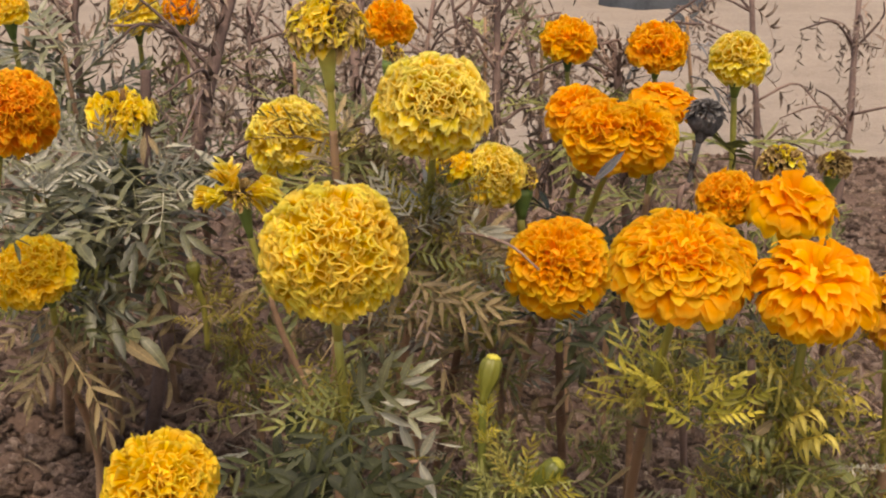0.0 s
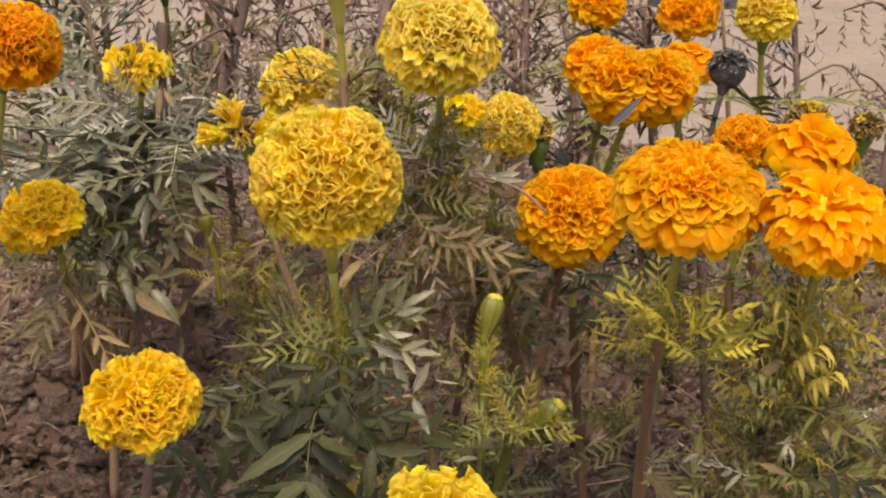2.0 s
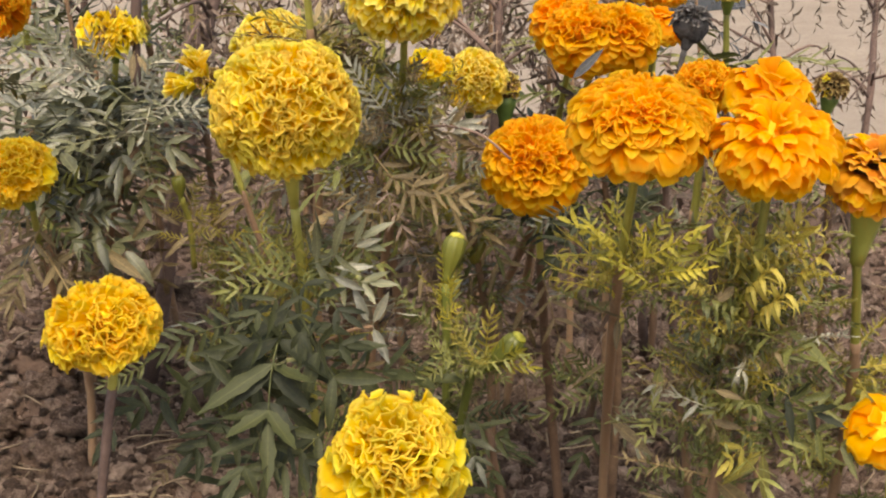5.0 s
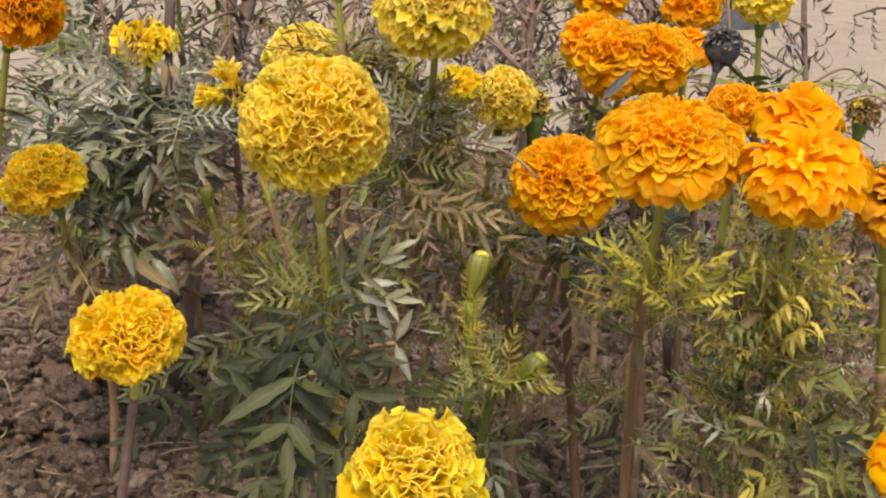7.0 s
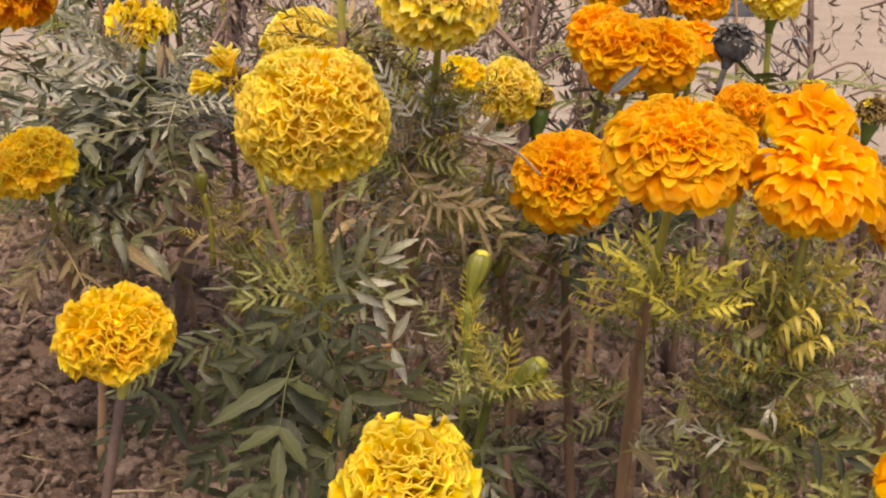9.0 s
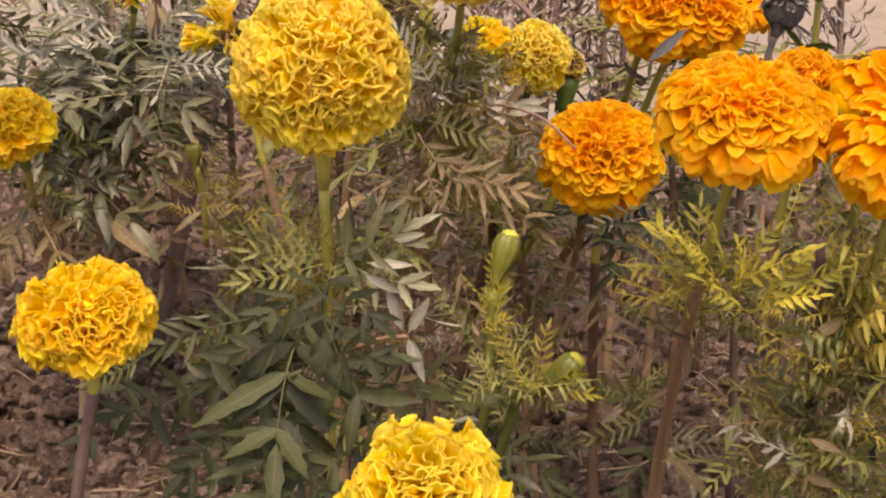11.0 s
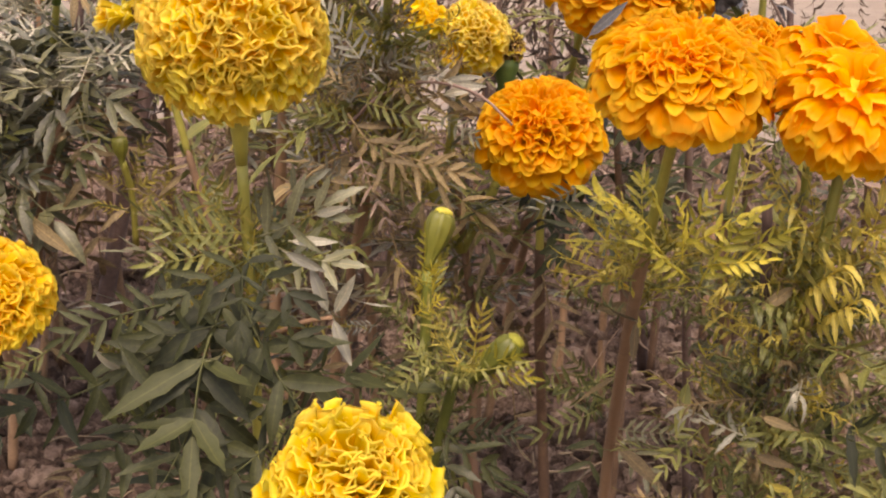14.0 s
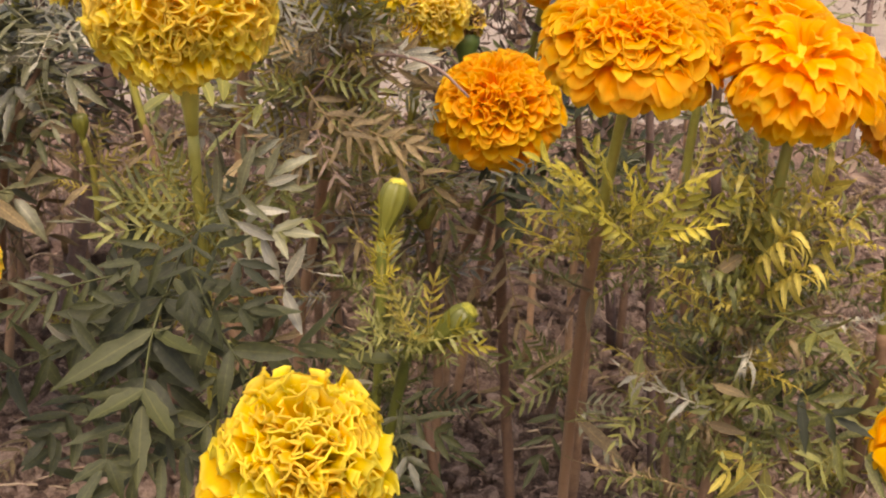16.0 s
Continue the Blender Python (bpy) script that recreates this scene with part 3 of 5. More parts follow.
leaf_between(p, (-0.057, 0.617, 0.311), (-0.062, 0.575, 0.259), "dark", "hanging", label="large dark green hanging leaf")
leaf_between(p, (-0.053, 0.605, 0.304), (-0.016, 0.577, 0.263), "dark", "hanging")
leaf_between(p, (-0.109, 0.623, 0.264), (-0.081, 0.629, 0.299), "dark", "hanging")
leaf_between(p, (-0.126, 0.617, 0.261), (-0.072, 0.602, 0.262), "dark", "broad")
leaf_between(p, (-0.036, 0.583, 0.250), (-0.067, 0.556, 0.231), "dark", "hanging")
leaf_between(p, (-0.106, 0.624, 0.282), (-0.061, 0.594, 0.253), "dark", "hanging")
leaf_between(p, (-0.071, 0.589, 0.255), (-0.101, 0.572, 0.234), "dark", "broad")
leaf_between(p, (-0.055, 0.634, 0.315), (-0.017, 0.628, 0.329), "green", "plume")
leaf_between(p, (-0.055, 0.633, 0.312), (-0.021, 0.623, 0.313), "green", "plume")
leaf_between(p, (-0.056, 0.638, 0.316), (-0.091, 0.638, 0.327), "green", "plume")
leaf_between(p, (-0.025, 0.603, 0.263), (-0.035, 0.602, 0.276), "green", "single")
leaf_between(p, (-0.025, 0.602, 0.262), (-0.038, 0.589, 0.253), "dark", "single")
stem(p, [(-0.039, 0.614, 0.284), (-0.025, 0.607, 0.293), (-0.013, 0.603, 0.297)], 0.0012, 0.0009, WOODY, "leaf_stalk", 8)
leaf_between(p, (-0.013, 0.603, 0.298), (-0.004, 0.604, 0.316), "silver", "oval", label="pale silvery leaflet")
leaf_between(p, (-0.014, 0.603, 0.298), (-0.023, 0.609, 0.317), "silver", "oval")
leaf_between(p, (-0.013, 0.603, 0.297), (-0.004, 0.588, 0.283), "silver", "oval")
leaf_between(p, (-0.008, 0.635, 0.265), (-0.022, 0.634, 0.262), "tan", "single")

# the bright yellow flower low at the side
c = (-0.133, 0.539, 0.3215)
p = plant_at("marigold_plant", under(c, -0.040, 0.02), "low marigold with one bright yellow flower")
flower_on(p, c, 0.0542, 0.50, (-0.05, -0.30, 1), seed=3, colour="sunny", form="frilled", count=230, reach=115, wide=0.215, crown=88, green=0.93, r0=0.0030, bark=DEADWOOD,
          groups=[("tan", "plume", 2, 0.3, 0.6, 0.05, -20)])

# the ragged yellow flower in front
c = (0.004, 0.538, 0.254)
p = plant_at("marigold_plant", under(c, 0.0), "short marigold with one ragged bright yellow flower")
flower_on(p, c, 0.0687, 0.8, (0.05, -0.35, 1), seed=4, colour="lemon", form="frilled", count=230, reach=118, wide=0.25, green=0.6, jitter=1.5, inner=0.66,
          uneven=0.13, lobes=(((-0.90, 0.0, 0.42), 17, 0.45), ((-1, -0.25, 0.0), 20, 1.13), ((-0.6, 0.1, 0.85), 16, 1.08), ((0.45, 0.1, 0.9), 14, 1.08)),
          groups=[("dark", "broad", 5, 0.3, 0.7, 0.08, -10)])

# orange flower facing the path, and the wide orange one beside it
c = (0.0772, 0.804, 0.337)
p = plant_at("marigold_plant", (0.106, 0.90, 0), "marigold with one orange flower, turned outwards")
flower_on(p, c, 0.0712, 0.80, (-0.10, -0.75, 1), seed=5, colour="amber", form="scaled", count=320, reach=115, wide=0.17, core="orange", jitter=0.7, inner=0.69,
          groups=[("dark", "broad", 3, 0.86, 0.97, 0.05, 10), ("tan", "wilted", 2, 0.7, 0.85, 0.05, -20)])

c = (0.1235, 0.623, 0.4005)
p = plant_at("marigold_plant", (0.130, 0.83, 0), "marigold with one wide orange flower over yellow-green leaves")
wide_plant = p
flower_on(p, c, 0.0760, 0.56, (0.02, -0.30, 1), seed=6, colour="amber", form="scaled", count=440, reach=118, wide=0.165, core="orange", jitter=0.7, inner=0.75,
          groups=[("young", "tangle", 5, 0.66, 0.82, 0.045, 20), ("green", "tangle", 5, 0.6, 0.8, 0.045, 10), ("young", "curly", 9, 0.68, 0.82, 0.040, 25), ("lime", "sprig", 9, 0.66, 0.80, 0.042, 30), ("tan", "single", 3, 0.4, 0.6, 0.04, -30)])

for a, b in (((0.117, 0.590, 0.336), (0.088, 0.576, 0.360)), ((0.119, 0.591, 0.340), (0.106, 0.578, 0.365)), ((0.125, 0.591, 0.339), (0.147, 0.576, 0.357)), ((0.122, 0.586, 0.339), (0.133, 0.577, 0.363)), ((0.143, 0.588, 0.330), (0.157, 0.574, 0.351)), ((0.111, 0.588, 0.346), (0.098, 0.576, 0.358)), ((0.124, 0.584, 0.335), (0.119, 0.575, 0.357)),
             ((0.132, 0.588, 0.330), (0.152, 0.571, 0.342)), ((0.127, 0.587, 0.327), (0.107, 0.571, 0.343)), ((0.132, 0.586, 0.323), (0.142, 0.574, 0.352))):
    leaf_between(p, a, b, "lime", "spray", (0, -0.7, 1), "yellow-green leaf")
for a, b in (((0.172, 0.629, 0.307), (0.180, 0.587, 0.341)), ((0.175, 0.628, 0.305), (0.190, 0.583, 0.329)), ((0.170, 0.630, 0.312), (0.165, 0.588, 0.347)), ((0.183, 0.625, 0.296), (0.197, 0.580, 0.317)), ((0.199, 0.640, 0.310), (0.195, 0.589, 0.348)), ((0.202, 0.638, 0.303), (0.211, 0.585, 0.334))):
    leaf_between(p, a, b, "young", "feather", (0, -0.7, 1))
leaf_between(p, (0.127, 0.700, 0.268), (0.106, 0.691, 0.273), "tan", "single", (0, -0.4, 1))
leaf_between(p, (0.123, 0.691, 0.272), (0.121, 0.675, 0.255), "tan", "single")

# loose orange flower with hanging petals, and the rusty one behind it
c = (0.186, 0.604, 0.395)
p = plant_at("marigold_plant", (0.162, 0.64, 0), "marigold with one loose orange flower, petals hanging")
loose_plant = p
flower_on(p, c, 0.0647, 0.68, (-0.05, -0.35, 1), seed=7, colour="amber", form="long", count=110, reach=134, wide=0.185, core="orange", jitter=1.5, inner=0.58, lobes=(((1, -0.35, -0.1), 22, 1.22), ((-0.1, -0.6, -0.8), 20, 1.12)),
          groups=[("young", "tangle", 10, 0.58, 0.88, 0.048, 25), ("green", "tangle", 11, 0.35, 0.80, 0.05, 20), ("tan", "tangle", 8, 0.4, 0.84, 0.05, 10), ("young", "curly", 18, 0.56, 0.88, 0.036, 30), ("lime", "curly", 8, 0.6, 0.85, 0.034, 30), ("green", "feather", 14, 0.5, 0.86, 0.040, 25), ("green", "curly", 12, 0.45, 0.82, 0.040, 20), ("tan", "curly", 10, 0.5, 0.85, 0.036, 20), ("silver", "feather", 4, 0.5, 0.8, 0.04, 15), ("tan", "feather", 6, 0.5, 0.8, 0.04, 15), ("green", "feather", 8, 0.55, 0.82, 0.045, 20), ("green", "plume", 6, 0.35, 0.75, 0.055, 15), ("tan", "single", 5, 0.35, 0.65, 0.045, -10)])

leaf_between(p, (0.168, 0.640, 0.250), (0.186, 0.633, 0.244), "tan", "single", (0, -0.4, 1))
leaf_between(p, (0.170, 0.634, 0.230), (0.191, 0.627, 0.223), "tan", "single", (0, -0.4, 1))
leaf_between(p, (0.196, 0.621, 0.222), (0.174, 0.610, 0.203), "young", "single", label="pale olive leaflet")
leaf_between(p, (0.196, 0.621, 0.221), (0.197, 0.607, 0.194), "young", "single")
leaf_between(p, (0.186, 0.636, 0.236), (0.239, 0.632, 0.251), "green", "plume", (0, -0.6, 1))
leaf_between(p, (0.189, 0.634, 0.230), (0.231, 0.619, 0.227), "green", "plume", (0, -0.6, 1))
leaf_between(p, (0.189, 0.643, 0.258), (0.224, 0.638, 0.273), "green", "plume", (0, -0.6, 1))
leaf_between(p, (0.204, 0.637, 0.287), (0.236, 0.625, 0.265), "green", "single", (0, -0.6, 1))
leaf_between(p, (0.210, 0.638, 0.291), (0.186, 0.633, 0.278), "green", "plume", (0, -0.6, 1))

c = (0.243, 0.622, 0.374)
p = plant_at("marigold_plant", (0.262, 0.71, 0), "marigold with one fading rusty orange flower")
flower_on(p, c, 0.0542, 0.8, (0.05, -0.2, 1), seed=8, colour="rust", form="long", count=110, reach=125, wide=0.24, core="brown", second=("amber", "long", 0.35), long=1.6, size=0.85, cup=CUP,
          groups=[("young", "tangle", 10, 0.45, 0.78, 0.05, 25), ("green", "tangle", 10, 0.3, 0.74, 0.05, 20), ("young", "curly", 13, 0.45, 0.74, 0.04, 25), ("green", "curly", 10, 0.35, 0.72, 0.045, 20), ("tan", "curly", 8, 0.45, 0.7, 0.04, 20)])

# low orange flower at the bed's front
c = (0.253, 0.592, 0.247)
p = plant_at("marigold_plant", under(c, 0.01, 0.03), "short marigold with one open orange flower")
flower_on(p, c, 0.0490, 0.5, (-0.25, -0.4, 1), seed=9, colour="amber", form="long", count=30, reach=112, wide=0.34, core="orange",
          groups=[("green", "broad", 8, 0.15, 0.75, 0.08, 0), ("green", "feather", 8, 0.3, 0.8, 0.06, 0)])

# ---- marigolds in the second row ----
c = (-0.006, 0.766, 0.454)
p = plant_at("marigold_plant", (-0.045, 0.93, 0), "tall marigold with one pale yellow flower")
pale_plant = p
line = flower_on(p, c, 0.0706, 0.82, (0, -0.35, 1), seed=10, colour="pale", form="frilled", count=240, reach=118, wide=0.20, jitter=1.2, green=0.62,
                 groups=[("tan", "tangle", 14, 0.55, 0.95, 0.055, 10), ("young", "tangle", 10, 0.6, 0.95, 0.05, 20), ("lime", "curly", 12, 0.62, 0.92, 0.034, 25), ("young", "curly", 14, 0.6, 0.92, 0.038, 25), ("silver", "plume", 8, 0.62, 0.94, 0.042, 15), ("silver", "single", 18, 0.66, 0.94, 0.03, 30), ("young", "plume", 8, 0.62, 0.9, 0.045, 20), ("green", "plume", 5, 0.60, 0.85, 0.06, 15), ("tan", "plume", 6, 0.62, 0.9, 0.055, 10), ("tan", "wilted", 4, 0.50, 0.7, 0.075, -15)])

leaf_between(p, (-0.025, 0.776, 0.350), (0.007, 0.742, 0.323), "tan", "wilted")
leaf_between(p, (-0.018, 0.772, 0.330), (-0.008, 0.752, 0.306), "brown", "wilted", label="withered brown leaf hanging limp")
leaf_between(p, (-0.020, 0.773, 0.339), (0.028, 0.746, 0.318), "tan", "wilted")
leaf_between(p, (-0.029, 0.799, 0.355), (0.038, 0.801, 0.361), "tan", "wilted")

c = (-0.117, 0.944, 0.393)
p = plant_at("marigold_plant", (-0.060, 0.97, 0), "marigold with one yellow flower half behind leaves")
flower_on(p, c, 0.0641, 0.85, (-0.2, -0.25, 1), seed=11, colour="pale", form="frilled", count=170, reach=115, wide=0.22, inner=0.78, jitter=1.3,
          groups=[("silver", "plume", 7, 0.45, 0.85, 0.06, 10), ("tan", "plume", 9, 0.4, 0.85, 0.065, 5), ("tan", "tangle", 8, 0.4, 0.9, 0.07, 5), ("green", "plume", 8, 0.62, 0.97, 0.065, 25), ("tan", "wilted", 4, 0.5, 0.75, 0.07, 0)])

c = (0.036, 0.885, 0.378)
p = plant_at("marigold_plant", (-0.020, 1.00, 0), "marigold with yellow flowers and one faded head")
flower_on(p, c, 0.0469, 0.95, (0.15, -0.5, 1), seed=12, colour="pale", form="frilled", count=150, reach=118, wide=0.23, jitter=1.5,
          groups=[("silver", "plume", 7, 0.45, 0.85, 0.055, 10), ("tan", "plume", 6, 0.4, 0.85, 0.06, 5), ("tan", "tangle", 8, 0.5, 0.85, 0.06, 10), ("young", "tangle", 8, 0.5, 0.85, 0.05, 15), ("lime", "curly", 6, 0.6, 0.85, 0.034, 25), ("silver", "single", 4, 0.8, 0.95, 0.035, 45), ("green", "plume", 7, 0.6, 0.88, 0.06, 0)])
for q, d, sq, col, core, s in (((0.004, 0.875, 0.390), 0.0335, 0.65, "lemon", "yellow", 13), ((0.058, 0.905, 0.370), 0.0232, 1.1, "pale", "brown", 14)):
    flower_head(p, q, (0, -0.3, 1), d, sq, col, "frilled", 60, 115, 0.32, core, seed=s, second=("dry", "shrivelled", 0.15 if s == 13 else 0.6))
    foot = calyx(p, q, (0, 0, 1), d, sq, 0.8)
    stem(p, [foot, Vector(foot) + Vector((0, 0.005, -0.05)), Vector(c) + Vector((0, 0.02, -0.14))], 0.003, 0.0035, STALK, "flower_stalk")

for a, b in (((0.009, 0.833, 0.358), (0.007, 0.841, 0.382)), ((0.018, 0.832, 0.355), (0.025, 0.837, 0.371)), ((0.020, 0.831, 0.351), (0.042, 0.823, 0.359))):
    leaf_between(p, a, b, "silver", "single", label="pale silvery leaflet")

# heart-shaped pair of orange heads with others behind
c = (0.111, 0.869, 0.410)
p = plant_at("marigold_plant", (0.055, 1.12, 0), "marigold with two orange heads grown together like a heart")
flower_on(p, c, 0.0540, 1.0, (-0.22, -0.55, 1), seed=15, colour="amber", form="scaled", count=190, reach=115, wide=0.26, core="orange", jitter=0.9,
          groups=[("dark", "broad", 5, 0.64, 0.86, 0.065, 0), ("green", "plume", 4, 0.55, 0.75, 0.06, 0)])
q = (0.137, 0.871, 0.409)
flower_head(p, q, (0.30, -0.55, 1), 0.0535, 1.0, "amber", "scaled", 190, 115, 0.24, "orange", seed=16, jitter=0.9)

leaf_between(p, (0.100, 0.830, 0.387), (0.123, 0.834, 0.409), "slate", "single", (0.4, -0.6, 0.5), "dead curled slate-grey leaf")

c = (0.099, 0.919, 0.414)
p = plant_at("marigold_plant", (0.062, 1.15, 0), "marigold with one orange flower behind others")
flower_on(p, c, 0.0497, 0.95, (-0.2, -0.2, 1), seed=17, colour="orange", form="scaled", count=130, reach=115, wide=0.25, core="orange", jitter=0.9,
          groups=[("green", "plume", 4, 0.55, 0.85, 0.06, 5)])
c = (0.186, 1.066, 0.395)
p = plant_at("marigold_plant", (0.165, 1.17, 0), "marigold with one flat orange flower behind others")
flower_on(p, c, 0.0612, 0.55, (0.1, -0.1, 1), seed=18, colour="orange", form="long", count=100, reach=105, wide=0.28, core="orange",
          groups=[("green", "plume", 4, 0.55, 0.85, 0.06, 5)])

c = (0.180, 0.776, 0.392)
p = plant_at("marigold_plant", (0.200, 0.86, 0), "marigold with one small orange flower")
flower_on(p, c, 0.0399, 0.85, (-0.1, -0.2, 1), seed=19, colour="orange", form="frilled", count=120, reach=115, wide=0.27, core="orange",
          groups=[("young", "feather", 8, 0.55, 0.78, 0.045, 15), ("green", "feather", 8, 0.5, 0.7, 0.05, 15)])
c = (0.216, 0.757, 0.393)
p = plant_at("marigold_plant", (0.240, 0.92, 0), "marigold with one open orange flower, petals apart")
flower_on(p, c, 0.0575, 0.62, (0.1, -0.2, 1), seed=20, colour="amber", form="long", count=64, reach=112, wide=0.3, core="orange", jitter=1.6,
          groups=[("young", "feather", 8, 0.55, 0.78, 0.045, 15), ("green", "feather", 8, 0.5, 0.7, 0.05, 15)])

c = (-0.282, 0.832, 0.323)
p = plant_at("marigold_plant", (-0.305, 1.00, 0), "marigold with one yellow flower among grey-green leaves")
low_plant = p
flower_on(p, c, 0.0592, 0.72, (-0.25, -0.35, 1), seed=21, colour="sunny", form="frilled", count=180, reach=115, wide=0.22, inner=0.78, jitter=1.2,
          groups=[("tan", "plume", 3, 0.66, 0.88, 0.065, -10), ("green", "plume", 4, 0.68, 0.92, 0.06, 5)])

c = (-0.260, 0.760, 0.450)
p = plant_at("marigold_plant", (-0.385, 0.86, 0), "tall marigold with one deep orange flower")
flower_on(p, c, 0.0540, 1.0, (0.5, -0.3, 1), seed=22, colour="deep", form="frilled", count=280, reach=118, wide=0.175, core="orange",
          groups=[("dark", "plume", 4, 0.86, 0.95, 0.055, 0)])

# the ragged one beside the golden flower
c = (-0.126, 0.767, 0.396)
p = plant_at("marigold_plant", (-0.045, 0.82, 0), "marigold with one ragged yellow flower, most petals lost")
flower_on(p, c, 0.0317, 0.6, (-0.12, -0.25, 1), seed=23, colour="dry", form="shrivelled", count=16, reach=80, wide=0.3, core="brown", inner=0.42, cup=CALYX, long=2.0, size=0.45, r0=0.0028, green=0.86,
          groups=[("green", "feather", 6, 0.3, 0.7, 0.07, 10)])
rw = random.Random(8)
head = next(o for o in p.children if o.name.startswith("flower_head"))
for d, n, size in (((-1, -0.2, 0.10), 11, 0.027), ((-0.30, -0.2, 0.9), 8, 0.022), ((0.95, -0.3, 0.25), 14, 0.026), ((0.1, -0.9, 0.2), 4, 0.013)):
    for i in range(n):
        e = Vector(d) + Vector((rw.uniform(-0.28, 0.28), rw.uniform(-0.35, 0.35), rw.uniform(-0.22, 0.22)))
        k = size * rw.uniform(0.45, 1.1)
        child("petal", rw.choice(petals_of("pale", "shrivelled"))[0], head, Matrix.Translation(e * 0.004) @ frame_of(e, (rw.uniform(-0.6, 0.6), -0.6, 1)) @ Matrix.Diagonal((size * 0.30, k, size * 0.75, 1)))

# ---- the big leafy plant with thick stems ----
c = (-0.260, 1.014, 0.398)
p = plant_at("marigold_plant", (-0.354, 1.158, 0.000), "bushy marigold with thick brown stems and a ragged yellow flower")
bushy_plant = p
flower_on(p, c, 0.0570, 0.5, (0, -0.2, 1), seed=24, colour="golden", form="shrivelled", count=80, reach=112, wide=0.24, core="brown", start=18, inner=0.42, jitter=1.5, second=("dry", "shrivelled", 0.18), uneven=0.15, r0=0.006, green=0.7,
          groups=[("green", "tangle", 8, 0.55, 0.9, 0.06, 10), ("tan", "tangle", 10, 0.4, 0.75, 0.06, -10), ("young", "tangle", 5, 0.6, 0.9, 0.05, 10), ("grey", "broad", 18, 0.60, 0.95, 0.08, 10), ("silver", "plume", 14, 0.66, 0.98, 0.075, 15), ("grey", "plume", 12, 0.6, 0.92, 0.085, 5), ("tan", "wilted", 5, 0.5, 0.66, 0.07, -25)])
q = (-0.328, 0.992, 0.331)
line = [p.location.copy() + Vector((-0.03, 0.03, 0)), Vector((-0.311, 0.973, 0.206)), Vector(q)]
stem(p, line, 0.0055, 0.0035, WOODY, seed=5)
foliage(p, line, [("grey", "plume", 12, 0.72, 1.0, 0.08, 10), ("grey", "broad", 10, 0.72, 1.0, 0.08, 10), ("silver", "plume", 6, 0.8, 1.0, 0.08, 10), ("tan", "wilted", 4, 0.55, 0.75, 0.07, -20)], 6)
q = (-0.214, 0.966, 0.348)
line = [p.location.copy() + Vector((0.01, 0.02, 0.05)), Vector((-0.253, 0.959, 0.261)), Vector(q)]
stem(p, line, 0.0042, 0.0014, WOODY, seed=6)
foliage(p, line, [("grey", "plume", 9, 0.68, 1.0, 0.075, 10), ("silver", "plume", 6, 0.75, 1.0, 0.07, 10), ("tan", "wilted", 4, 0.6, 0.85, 0.07, -30)], 7)
stalk_top = (-0.240, 1.024, 0.429)
stem(p, [(-0.238, 0.999, 0.353), (-0.240, 1.014, 0.396), stalk_top], 0.0028, 0.0045, DEADWOOD, "dead_stalk")

leaf_between(p, (-0.221, 0.976, 0.376), (-0.194, 0.977, 0.381), "silver", "single", (0, -0.4, 1))
leaf_between(p, (-0.197, 0.976, 0.376), (-0.169, 0.960, 0.361), "silver", "single", (0, -0.4, 1))
leaf_between(p, (-0.236, 0.998, 0.381), (-0.223, 0.983, 0.366), "tan", "single")
leaf_between(p, (-0.239, 0.999, 0.383), (-0.239, 0.981, 0.362), "tan", "single")
leaf_between(p, (-0.251, 0.907, 0.262), (-0.236, 0.886, 0.231), "grey", "single")
leaf_between(p, (-0.251, 0.903, 0.249), (-0.214, 0.885, 0.227), "tan", "single")
leaf_between(p, (-0.266, 0.901, 0.245), (-0.290, 0.897, 0.233), "tan", "single")

# ---- bud plant with feathery leaves ----
foot, top = (0.0226, 0.670, 0.2985), (0.029, 0.678, 0.324)
p = plant_at("marigold_plant", (foot[0] - 0.012, foot[1] + 0.02, 0), "young marigold with two closed green buds and feathery leaves")
bud_plant = p
bud(p, foot, top, 0.0061, seed=2)
line = upright(p, foot, groups=[("green", "tangle", 10, 0.45, 0.8, 0.045, 30), ("young", "feather", 5, 0.74, 0.92, 0.028, 50), ("lime", "sprig", 9, 0.88, 1.0, 0.022, 60), ("green", "feather", 12, 0.42, 0.85, 0.040, 30), ("green", "sprig", 8, 0.5, 0.85, 0.036, 40), ("dark", "feather", 6, 0.4, 0.75, 0.04, 20), ("silver", "single", 4, 0.55, 0.75, 0.02, 30), ("dark", "plume", 5, 0.25, 0.55, 0.06, 10)], r0=0.004, green=0.4, seed=31, skin=YOUNG_STALK)
foot, top = (0.046, 0.632, 0.261), (0.064, 0.633, 0.280)
bud(p, foot, top, 0.0062, seed=3)
line = [line[0].lerp(line[3], 0.35), Vector((0.037, 0.639, 0.253)), Vector(foot)]
stem(p, line, 0.0028, 0.0024, YOUNG_STALK, "flower_stalk")
foliage(p, line, [("young", "sprig", 7, 0.6, 0.99, 0.028, 40), ("green", "feather", 8, 0.4, 0.95, 0.032, 25)], 9)

